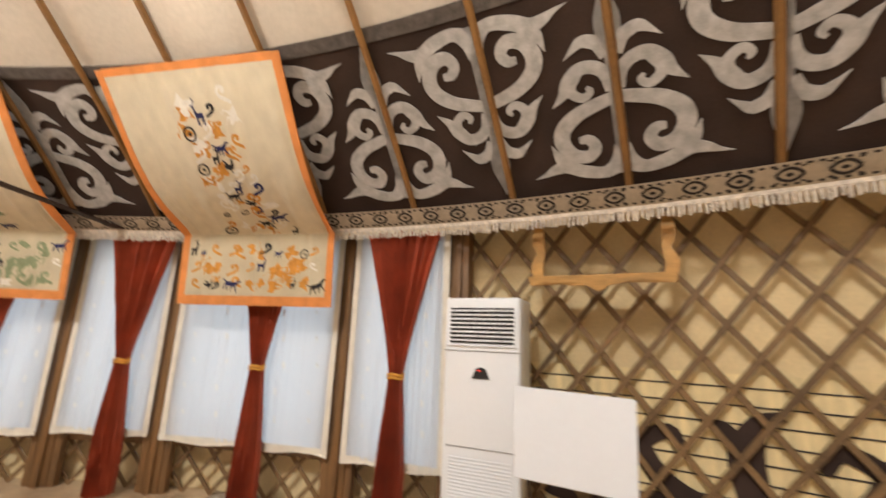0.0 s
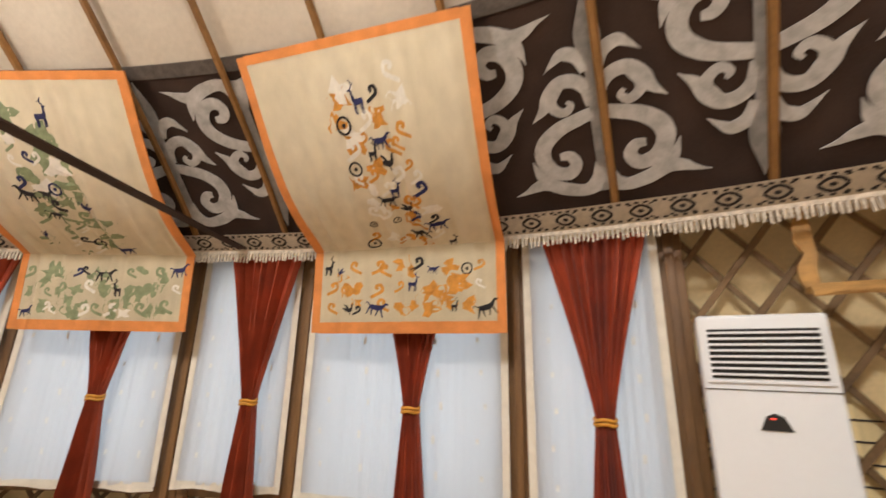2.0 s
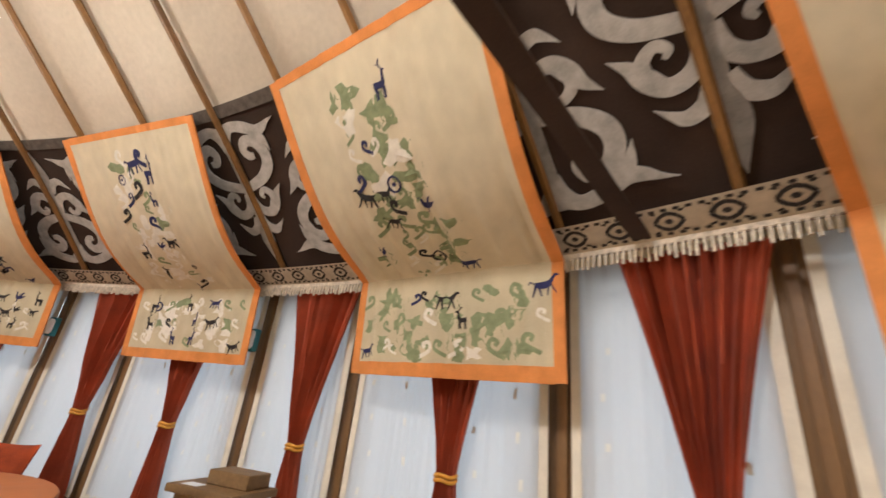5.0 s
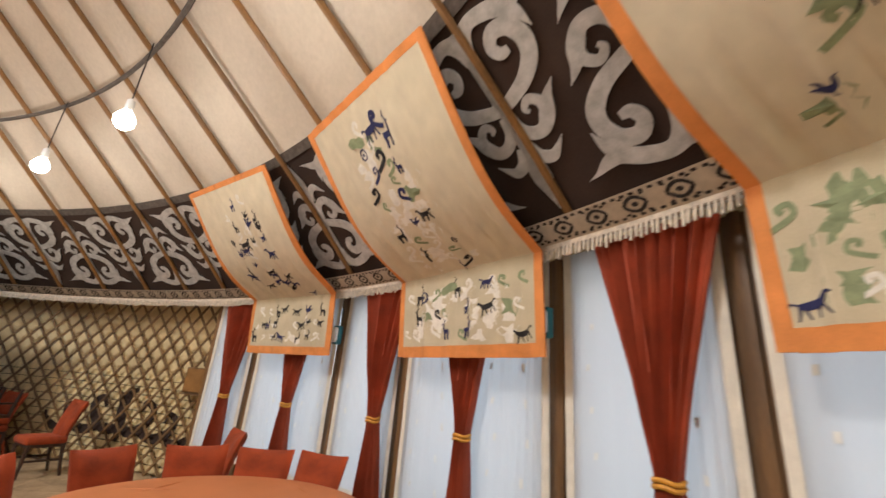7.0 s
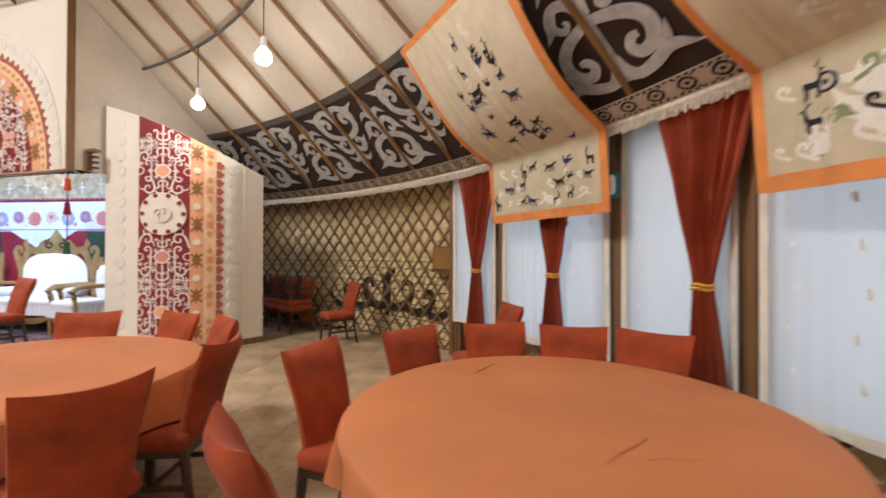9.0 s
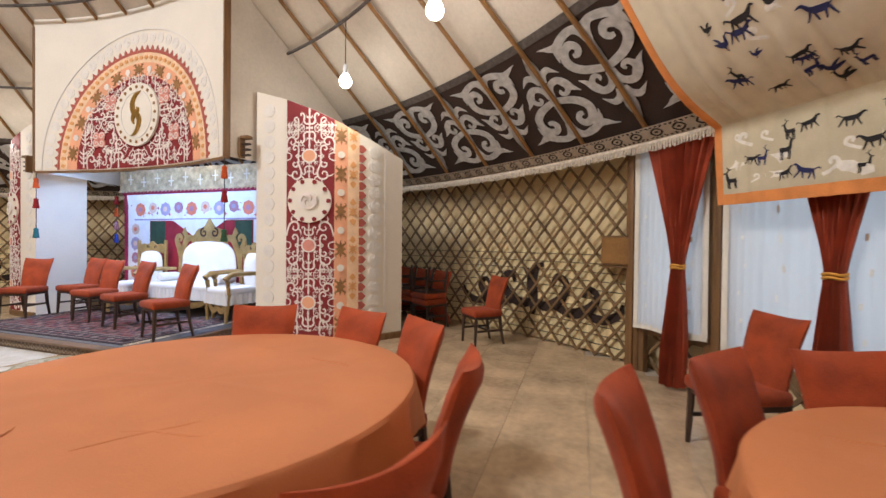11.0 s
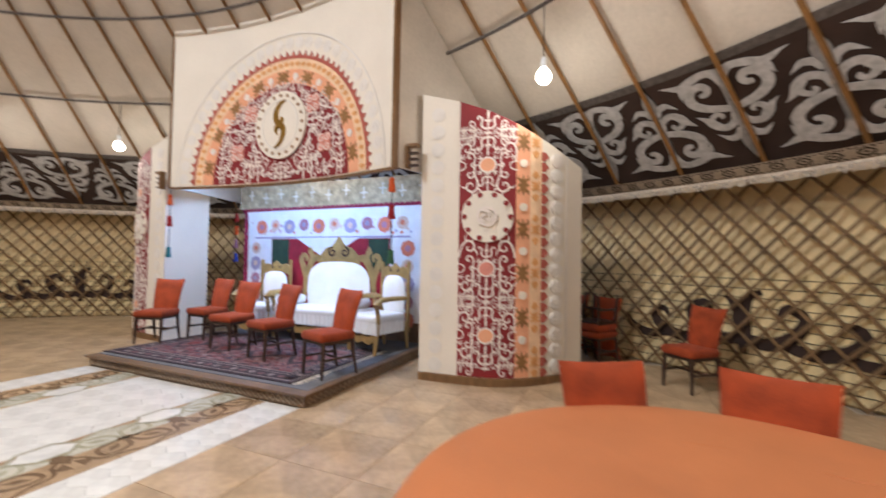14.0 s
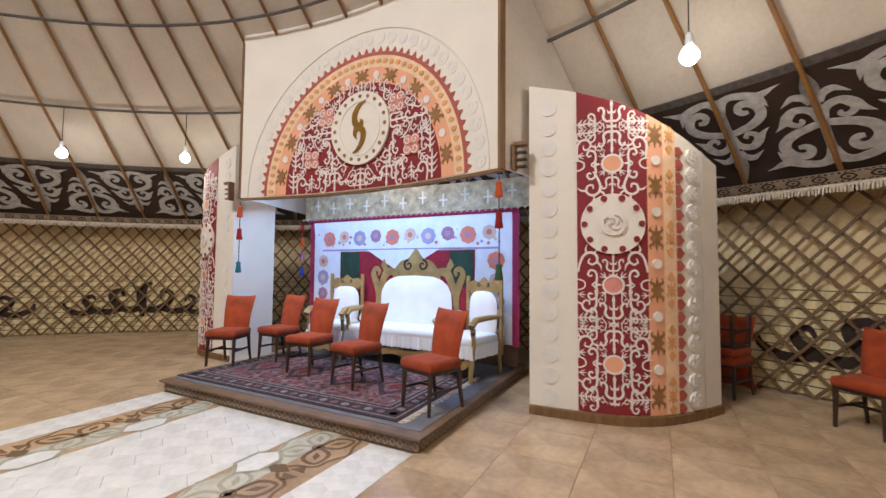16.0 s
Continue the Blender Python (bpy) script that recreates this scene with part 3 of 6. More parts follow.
for z in (0.16, 0.88):
    bm = bmesh.new()
    for k in range(0, 1200):
        a = k * 0.3
        if 30 < a < 245:
            patch(bm, [(a, z - 0.04), (a + 0.15, z - 0.04), (a + 0.15, z + 0.04), (a, z + 0.04)], band_point)
    tagged(part("dotted_line", bm, BLACK_YARN, band, smooth=False), "dark dotted border", kind="stuff")
for k in range(160):
    a = 32 + k * 1.32
    bm = bmesh.new()
    for s, y in ((1, 1), (1, -1), (-1, 1), (-1, -1)):
        ribbon(bm, [(a + s * 0.36, 0.52, 0.05), (a + s * 0.2, 0.52 + y * 0.17, 0.05), (a, 0.52 + y * 0.25, 0.05)], band_point, 2)
        ribbon(bm, [(a + s * 0.28, 0.52 + y * 0.27, 0.035), (a + s * 0.42, 0.52 + y * 0.30, 0.02)], band_point, 1)
    patch(bm, disc(a, 0.52, 0.11, 6, 0.08), band_point)
    part("diamond", bm, BLACK_YARN, band, smooth=False)
bm = bmesh.new()
rnd = random.Random(5)
for k in range(1265):
    a = 31 + k * 0.17
    l = 0.095 + rnd.uniform(-0.012, 0.012)
    da = rnd.uniform(-0.03, 0.03)
    p = [ring(BAND_R - 0.002, a, BAND_Z0 + 0.01), ring(BAND_R - 0.002, a + 0.11, BAND_Z0 + 0.01), ring(BAND_R - 0.012, a + 0.095 + da, BAND_Z0 - l), ring(BAND_R - 0.012, a + 0.015 + da, BAND_Z0 - l)]
    q = [v + (v.xy.normalized() * 0.012).to_3d() for v in p]
    vs = [bm.verts.new(v) for v in p + q]
    for f in ((0, 1, 2, 3), (7, 6, 5, 4), (0, 4, 5, 1), (1, 5, 6, 2), (2, 6, 7, 3), (3, 7, 4, 0)):
        bm.faces.new([vs[i] for i in f])
tagged(part("fringe", bm, FRINGE, band, smooth=False), "cream thread fringe", kind="stuff")


# ---- embroidered hangings ----
INKS = {
    "black": material("black_print", (0.02, 0.018, 0.02), 0.9, vary=0.2, scale=20, fine=100),
    "navy": material("navy_print", (0.022, 0.026, 0.10), 0.9, vary=0.2, scale=20, fine=100),
    "ochre": material("ochre_print", (0.62, 0.28, 0.05), 0.9, vary=0.2, scale=20, fine=100),
    "green": material("green_print", (0.25, 0.30, 0.17), 0.9, vary=0.2, scale=20, fine=100),
    "white": material("white_print", (0.78, 0.75, 0.68), 0.9, vary=0.1, scale=20, fine=100),
}
HANG_HALF = 0.775
HANG_TOP = 1.42


def hang_point(x, y, lift):
    """x across in metres; y along the cloth: 0 at its foot, 0.66 at the fold, 2.1 at the top."""
    if y < 0.66:
        r, z, nr, nz = 10.25 - 0.05 * (y / 0.66), 1.75 + y, -1.0, 0.0
    else:
        u = (y - 0.66) / HANG_TOP
        r = 10.20 - 1.10 * u
        z = 2.41 + 1.02 * u - 0.17 * max(0.0, math.sin(math.pi * u)) ** 1.2 * (1 - 0.2 * u)
        nr, nz = -0.68, -0.73
    return r + nr * lift, z + nz * lift


def hang_place(m, jitter):
    def place(x, y, l):
        wrinkle = 0.009 * math.sin(x * 23 + jitter + 1.5 * math.sin(y * 2)) + 0.006 * math.sin(x * 47 + 2 * jitter + 2 * y)
        tug = math.exp(-((y - 0.85) / 0.4) ** 2) if y > 0.66 else 0.15
        wrinkle = wrinkle * (0.5 + tug) + 0.005 * tug * math.sin(x * 78 + 3 * math.sin(x * 6 + jitter)) + 0.003 * math.sin(x * 58 + 2 * jitter + 0.6 * y)
        r, z = hang_point(x, y, 0.016 + wrinkle + 0.0035 * l)
        return m @ Vector((x, r, z))
    return place


def beast(bm, x, y, s, place, rnd):
    """A plain running animal shape."""
    d = rnd.choice((-1, 1))
    tilt = rnd.uniform(-0.3, 0.3)

    def pl(px, py, l):
        return place(x + s * d * (px * math.cos(tilt) - py * math.sin(tilt)), y + s * (px * math.sin(tilt) + py * math.cos(tilt)), l)
    ribbon(bm, [(-0.55, 0.05, 0.13), (-0.1, 0.0, 0.2), (0.35, 0.06, 0.17), (0.6, 0.3, 0.09), (0.75, 0.42, 0.08), (0.95, 0.36, 0.03)], pl, 3)
    for lx, e in ((-0.5, -0.25), (-0.35, 0.1), (0.25, -0.15), (0.4, 0.3)):
        ribbon(bm, [(lx, 0.0, 0.07), (lx + e * 0.5, -0.35, 0.045), (lx + e, -0.62, 0.03)], pl, 2)
    ribbon(bm, [(-0.55, 0.1, 0.04), (-0.85, 0.3, 0.04), (-0.95, 0.15, 0.02)], pl, 2)


def blotch(bm, x, y, s, place, rnd):
    n = 11
    ph, k = rnd.uniform(0, 6), rnd.choice((2, 3, 4))
    out = []
    for i in range(n):
        a = 2 * math.pi * i / n
        r = s * (1 + 0.45 * math.sin(k * a + ph))
        out.append((x + r * math.cos(a), y + 0.7 * r * math.sin(a)))
    patch(bm, out, place)


def stag(bm, x, y, s, place, rnd):
    """A standing animal with long neck and branching horns."""
    d = rnd.choice((-1, 1))

    def pl(px, py, l):
        return place(x + s * d * px, y + s * py, l)
    ribbon(bm, [(-0.5, 0.1, 0.16), (0.0, 0.02, 0.2), (0.35, 0.12, 0.16), (0.45, 0.5, 0.09), (0.55, 0.8, 0.08), (0.8, 0.75, 0.03)], pl, 3)
    for lx in (-0.45, -0.3, 0.2, 0.34):
        ribbon(bm, [(lx, 0.0, 0.06), (lx + 0.05, -0.4, 0.04), (lx - 0.03, -0.8, 0.03)], pl, 2)
    ribbon(bm, [(0.5, 0.85, 0.04), (0.3, 1.15, 0.04), (0.5, 1.45, 0.02)], pl, 2)
    ribbon(bm, [(0.35, 1.1, 0.03), (0.1, 1.2, 0.02)], pl, 1)


def bird(bm, x, y, s, place, rnd):
    d = rnd.choice((-1, 1))

    def pl(px, py, l):
        return place(x + s * d * px, y + s * py, l)
    ribbon(bm, [(-0.9, 0.25, 0.02), (-0.4, 0.05, 0.2), (0.1, 0.0, 0.28), (0.35, 0.25, 0.12), (0.4, 0.7, 0.07), (0.62, 0.75, 0.02)], pl, 3)
    ribbon(bm, [(-0.1, 0.1, 0.1), (-0.35, 0.5, 0.12), (-0.7, 0.75, 0.02)], pl, 2)
    ribbon(bm, [(0.05, -0.2, 0.04), (0.1, -0.6, 0.03), (0.25, -0.65, 0.02)], pl, 1)


def curl(bm, x, y, s, place, rnd):
    d = rnd.choice((-1, 1))
    ribbon(bm, [(x + d * s * px, y + s * py, s * 0.16) for px, py in ((-0.8, -0.5), (-0.1, -0.2), (0.5, 0.2), (0.3, 0.75), (-0.2, 0.6), (0.0, 0.3))], place, 3)


def wheel(bm, x, y, s, place, rnd):
    ribbon(bm, [(x + s * math.cos(a), y + s * math.sin(a), s * 0.13) for a in [2 * math.pi * i / 10 for i in range(11)]], place, 2)
    patch(bm, disc(x, y, s * 0.3, 7), place)


HANG_STYLE = (("ochre", "ochre", "black", "navy", "white"), ("green", "green", "green", "black", "white", "navy"), ("white", "white", "black", "green", "navy"), ("black", "black", "navy", "white"))
HANG_LABEL = ("cream cloth hanging with ochre animals and an orange border", "cream cloth hanging with green plants and dark animals, orange border",
              "cream cloth hanging with pale flowers and dark animals, orange border", "cream cloth hanging with black animals and an orange border")
for i, a in enumerate(HANGS):
    m = Matrix.Rotation(radians(a - 90), 4, "Z")
    t = tagged(new("cloth_hanging"), HANG_LABEL[i], "wall hanging", "printed cloth hangings above the windows")
    place = hang_place(m, i * 1.7)
    ys = [0.66 * j / 6 for j in range(6)] + [0.66 + HANG_TOP * j / 14 for j in range(15)]

    def sheet(x0, x1, y0, y1, nx, low, top, place=place, ys=ys):
        yy = [y0] + [y for y in ys if y0 + 0.01 < y < y1 - 0.01] + [y1]
        bm = bmesh.new()
        g = [[[bm.verts.new(place(x0 + (x1 - x0) * k / nx, y, l)) for k in range(nx + 1)] for y in yy] for l in (low, top)]
        for q in range(2):
            for r0, r1 in zip(g[q], g[q][1:]):
                for k in range(nx):
                    bm.faces.new((r0[k], r0[k + 1], r1[k + 1], r1[k]) if q else (r0[k + 1], r0[k], r1[k], r1[k + 1]))
        for r0, r1 in zip(zip(g[0], g[1]), zip(g[0][1:], g[1][1:])):
            for k in (0, nx):
                bm.faces.new((r0[0][k], r0[1][k], r1[1][k], r1[0][k]))
        for row in (0, -1):
            for k in range(nx):
                bm.faces.new((g[0][row][k], g[0][row][k + 1], g[1][row][k + 1], g[1][row][k]))
        bmesh.ops.recalc_face_normals(bm, faces=bm.faces)
        return bm
    full = 0.66 + HANG_TOP
    part("linen", sheet(-HANG_HALF, HANG_HALF, 0, full, 96, -2, 0), LINEN, t)
    b = 0.062
    # sheet over the lower linen, a darker khaki than the cloth above
    part("lower_panel", sheet(-HANG_HALF + b, HANG_HALF - b, b + 0.02, 0.65, 88, -1, 0.1), KHAKI, t, "khaki lower panel")
    for x0, x1, y0, y1, nx in ((-HANG_HALF - 0.004, -HANG_HALF + b, 0, full, 4), (HANG_HALF - b, HANG_HALF + 0.004, 0, full, 4), (-HANG_HALF + b, HANG_HALF - b, -0.004, b + 0.02, 88), (-HANG_HALF + b, HANG_HALF - b, full - b * 0.7, full + 0.004, 88)):
        part("border", sheet(x0, x1, y0, y1, nx, -2.5, 1.0), LINEN_EDGE, t, "orange cloth border")
    rnd = random.Random(300 + i)
    inks = HANG_STYLE[i]

    def figure(c, x, y, big, rnd=rnd, t=t, place=place, i=i):
        bm = bmesh.new()
        plant = c in ("green", "white", "ochre")
        f = rnd.choice((curl, curl, blotch)) if plant else rnd.choice((beast, beast, stag, stag, bird, wheel, curl))
        if i == 3 and not plant:
            f = rnd.choice((beast, beast, stag, bird))
        lift = rnd.uniform(0.2, 1.0) + (0.0 if plant else 0.8)
        f(bm, x, y, big * (1.25 if f is beast else 0.55 if f is wheel else 1.0), lambda px, py, l: place(px, py, l * lift), rnd)
        bmesh.ops.recalc_face_normals(bm, faces=bm.faces)
        part("printed_plant" if plant else "printed_animal", bm, INKS[c], t, c + " printed figure", smooth=False)
    # pale wash behind the figures
    wash = {0: "ochre", 1: "green", 2: "white", 3: "white"}[i]
    for k in range((20, 44, 34, 7)[i]):
        low = k % 3 != 0
        x, y = (rnd.uniform(-0.55, 0.55), rnd.uniform(0.14, 0.5)) if low else (rnd.uniform(-0.2, 0.2), rnd.uniform(0.75, 1.8))
        bm = bmesh.new()
        blotch(bm, x, y, rnd.uniform(0.045, 0.085), lambda px, py, l: place(px, py, 0.15 * l + 0.05), rnd)
        bmesh.ops.recalc_face_normals(bm, faces=bm.faces)
        part("printed_wash", bm, INKS[wash], t, wash + " printed wash", smooth=False)
    # lower panel
    for gx in range(11):
        for gy in range(3):
            if rnd.random() < 0.12:
                continue
            x, y = -0.62 + 1.24 * gx / 10 + rnd.uniform(-0.05, 0.05), 0.17 + 0.16 * gy + rnd.uniform(-0.03, 0.03)
            figure(rnd.choice(inks), x, y, rnd.uniform(0.045, 0.085))
    # upper panel: a column of figures in the middle, broader towards the fold
    lean = (0.08, -0.10, -0.05, 0.02)[i]
    for gy in range(14):
        wide = 0.175 + 0.10 * max(0, 6 - gy) / 6 + (0.12 if i == 3 else 0)
        for gx in range(4):
            if rnd.random() < (0.45 if i == 3 else 0.1):
                continue
            y = 0.72 + 1.14 * gy / 13 + rnd.uniform(-0.03, 0.03)
            x = lean + wide * (2 * gx / 3 - 1) + rnd.uniform(-0.05, 0.05)
            figure(rnd.choice(inks), x, y, rnd.uniform(0.045, 0.085))

# dark woven strap across the room
strap = tagged(new("roof_strap"), "dark brown woven strap stretched under the roof", "strap")
bm = bmesh.new()
rows = []
for i in range(25):
    u = i / 24
    p = Vector((0.55 + 0.03 * u, 10.28 - 14.3 * u, 2.47 + 1.05 * u - 0.25 * math.sin(math.pi * u)))
    rows.append([bm.verts.new(p + Vector((dx, 0, dz))) for dx, dz in ((-0.045, 0.0), (0.045, 0.0), (0.045, 0.012), (-0.045, 0.012))])
for p, q in zip(rows, rows[1:]):
    for k in range(4):
        bm.faces.new((p[k], p[(k + 1) % 4], q[(k + 1) % 4], q[k]))
bm.faces.new(rows[0])
bm.faces.new(rows[-1][::-1])
part("strap_band", bm, FELT_BROWN, strap)

# ---- bulbs on the hoop ----
BULB_GLASS = glowing("lit_bulb", (1.0, 0.90, 0.74), 22.0)


def bulb(a):
    r = 8.08
    t = thing("hanging_bulb", pose(*ring(r, a, 3.34)), "lit light bulb hanging on a cord from the roof hoop", "light bulb", "bulbs round the roof hoop")
    part("cord", tube(bmesh.new(), [(0, 0, 0.27), (0.004, 0, 0.5), (0, 0, roof_z(8.12) - 3.34 - 0.05)], 0.006, 5), BLACK_YARN, t)
    part("socket", lathe(bmesh.new(), [(0.03, 0.16), (0.034, 0.2), (0.03, 0.27), (0.012, 0.29)], 10), PLASTIC, t)
    part("glass_bulb", lathe(bmesh.new(), [(0.005, -0.005), (0.045, 0.008), (0.075, 0.045), (0.08, 0.085), (0.06, 0.13), (0.034, 0.165)], 14), BULB_GLASS, t)
    lamp = bpy.data.lights.new("bulb_light", "POINT")
    lamp.energy, lamp.color, lamp.shadow_soft_size = BULB_WATTS, (1.0, 0.91, 0.80), 0.09
    lo = new("bulb_light", lamp)
    lo.location = ring(r - 0.05, a, 3.22)
    return t


for a in BULBS:
    bulb(a)


# ---- chairs ----
def make_chair():
    t = thing("dining_chair", Matrix(), "rust upholstered dining chair with dark wooden legs", "chair", "rust dining chairs")
    part("seat", new_box((0, -0.01, 0.440), (0.44, 0.45, 0.10), None, 0.038, 3), RUST_CHAIR, t)
    # backrest: broadens upwards, leans back, hollow across
    bm = bmesh.new()
    nz, nx = 14, 12
    faces = []
    for side in (0, 1):
        g = []
        for j in range(nz + 1):
            v = j / nz
            z = 0.44 + 0.482 * v
            hw = 0.186 + 0.034 * v ** 1.4
            row = []
            for i in range(nx + 1):
                u = 2 * i / nx - 1
                y = 0.18 + 0.02 * v + 0.10 * v * v + 0.05 * (1 - u * u) * v
                th = 0.05 * (1 - 0.8 * u ** 6) * (1 - 0.9 * (max(0, v - 0.84) / 0.16) ** 2)
                row.append(bm.verts.new((u * hw, y + (th if side else -th), z + 0.022 * u * u * max(0, v - 0.7) / 0.3)))
            g.append(row)
        faces.append(g)
    a, b = faces
    for j in range(nz):
        for i in range(nx):
            bm.faces.new((a[j][i], a[j][i + 1], a[j + 1][i + 1], a[j + 1][i]))
            bm.faces.new((b[j][i + 1], b[j][i], b[j + 1][i], b[j + 1][i + 1]))
        for i in (0, nx):
            bm.faces.new((a[j][i], a[j + 1][i], b[j + 1][i], b[j][i]))
    for j in (0, nz):
        for i in range(nx):
            bm.faces.new((a[j][i], a[j][i + 1], b[j][i + 1], b[j][i]))
    bmesh.ops.recalc_face_normals(bm, faces=bm.faces)
    part("backrest", bm, RUST_CHAIR, t)
    part("seat_frame", new_box((0, 0, 0.385), (0.41, 0.41, 0.05), None, 0.005, 1), WOOD_DARK, t)
    for sx in (-1, 1):
        for sy, splay in ((-1, -0.015), (1, 0.06)):
            part("leg", tube(bmesh.new(), [(sx * 0.185, sy * 0.185, 0.40), (sx * 0.187, sy * 0.19 + splay * 0.3, 0.2), (sx * 0.19, sy * 0.19 + splay, 0.0)], [0.026, 0.022, 0.017], 6), WOOD_DARK, t)
        part("side_stretcher", new_box((sx * 0.186, 0.01, 0.20), (0.018, 0.37, 0.028), None, 0.003, 1), WOOD_DARK, t)
    part("stretcher", new_box((0, 0.02, 0.20), (0.36, 0.018, 0.026), None, 0.003, 1), WOOD_DARK, t)
    return t


chair_proto = make_chair()
chair_used = []


def chair_at(x, y, z, face, m=None, label="", group=""):
    """A chair whose front looks towards the heading face, in degrees."""
    mm = pose(x, y, z, 0, 0, face + 90)
    if m is not None:
        mm = m @ mm
    if not chair_used:
        chair_proto.matrix_world = mm
        ob = chair_proto
    else:
        ob = copy_thing(chair_proto, mm)
    chair_used.append(ob)
    if label:
        ob["label"] = label
    if group:
        ob["group"] = group
    return ob


# ---- round tables ----
def round_table(x, y, chairs, rad=0.94):
    t = thing("round_table", pose(x, y, 0), "round banquet table hidden under its cloth", "table", "round banquet tables")
    part("tabletop", lathe(bmesh.new(), [(rad - 0.02, 0.71), (rad - 0.01, 0.715), (rad - 0.01, 0.738), (rad - 0.02, 0.742)], 48), WOOD_POST, t)
    for k in range(4):
        part("leg", tube(bmesh.new(), [(0.45 * math.cos(k * math.pi / 2), 0.45 * math.sin(k * math.pi / 2), 0.712), (0.5 * math.cos(k * math.pi / 2), 0.5 * math.sin(k * math.pi / 2), 0.0)], 0.025, 8), WOOD_DARK, t)
    c = thing("tablecloth", pose(x, y, 0), "copper orange tablecloth hanging in folds over a round table", "tablecloth", "tablecloths")
    bm = bmesh.new()
    rnd = random.Random(int(x * 10))
    ph = rnd.uniform(0, 6)
    n = 160
    rows = []
    levels = [(0.02, 0.750), (0.3, 0.750), (0.6, 0.750), (0.8, 0.750), (rad - 0.03, 0.750), (rad, 0.744), (rad + 0.012, 0.730), (rad + 0.015, 0.68), (rad + 0.018, 0.62), (rad + 0.02, 0.56), (rad + 0.022, 0.505)]
    for r, z in levels:
        drop = max(0, 0.73 - z)
        row = []
        for k in range(n):
            th = 2 * math.pi * k / n
            w = math.sin(15 * th + ph + 1.1 * math.sin(3 * th)) + 0.4 * math.sin(31 * th + 2 * ph)
            rr = r + 0.05 * drop * w / 0.25
            zz = z + (0.002 * math.sin(7 * r + 5 * th) + 0.0015 * math.sin(40 * r * math.cos(th))) * (1 if r < rad - 0.05 else 0)
            row.append(bm.verts.new((rr * math.cos(th), rr * math.sin(th), zz)))
        rows.append(row)
    for p, q in zip(rows, rows[1:]):
        for k in range(n):
            bm.faces.new((p[k], q[k], q[(k + 1) % n], p[(k + 1) % n]))
    bm.faces.new(rows[0])
    bmesh.ops.recalc_face_normals(bm, faces=bm.faces)
    part("cloth", bm, CLOTH, c)
    for k in range(5):
        a0, r0, l0 = rnd.uniform(0, 6.28), rnd.uniform(0.25, 0.75), rnd.uniform(0.10, 0.22)
        d0 = a0 + rnd.uniform(0.6, 2.2)
        px, py = r0 * math.cos(a0), r0 * math.sin(a0)
        pts = [(px + l0 * u * math.cos(d0) + 0.01 * math.sin(5 * u), py + l0 * u * math.sin(d0), 0.749) for u in (-1, -0.5, 0, 0.5, 1)]
        part("crease", tube(bmesh.new(), pts, [0.002, 0.008, 0.011, 0.008, 0.002], 8, 0.7), CLOTH, c)
    for bx, by, turn in chairs:
        f = math.atan2(y - by, x - bx) + radians(turn)
        chair_at(bx + 0.31 * math.cos(f), by + 0.31 * math.sin(f), 0, math.degrees(f), group="rust chairs round the tables")


# each chair by the middle of its backrest
round_table(-3.765, 5.22, [(-4.76, 4.79, 0), (-4.80, 5.55, -3), (-4.57, 6.07, 4), (-3.86, 6.49, 4), (-3.05, 6.47, 2), (-2.96, 4.57, 0)], 1.0)
round_table(-3.43, 8.28, [(-3.75, 7.02, -4), (-4.25, 7.47, 3), (-4.49, 8.03, 0), (-4.42, 8.55, 4), (-4.24, 9.00, 3), (-2.72, 7.20, 8)])


# ---- stage with canopy ----
AX = STAGE
stage = thing("stage", AX, "low wooden stage with carved edge and grey carpet", "stage", kind="structure")
part("platform", new_box((0.10, 7.3, 0.055), (3.58, 2.95, 0.11), None, 0.004, 1), STAGE_TRIM, stage)
part("top_rim", new_box((0.10, 7.28, 0.1225), (3.66, 3.0, 0.027), None, 0.008, 2), STAGE_TRIM, stage)
part("led_strip", new_box((0, 7.34, 2.70), (3.4, 0.03, 0.012)), glowing("blue_led", (0.55, 0.72, 1.0), 6.0), stage, "cold blue light strip")
led = bpy.data.lights.new("stage_light", "AREA")
led.shape, led.size, led.size_y, led.energy, led.color = "RECTANGLE", 3.6, 0.06, STAGE_LED_WATTS, (0.33, 0.56, 1.0)
new("stage_light", led).matrix_world = AX @ look((0, 7.36, 2.68), (0, 8.05, 0.9))
part("carpet", new_box((0.10, 7.34, 0.139), (3.50, 2.86, 0.008), None, 0.002, 1), STAGE_TOP, stage, "grey carpet")

CAN_R, CAN_HALF, CAN_Z0 = 7.19, 16.75, 2.54


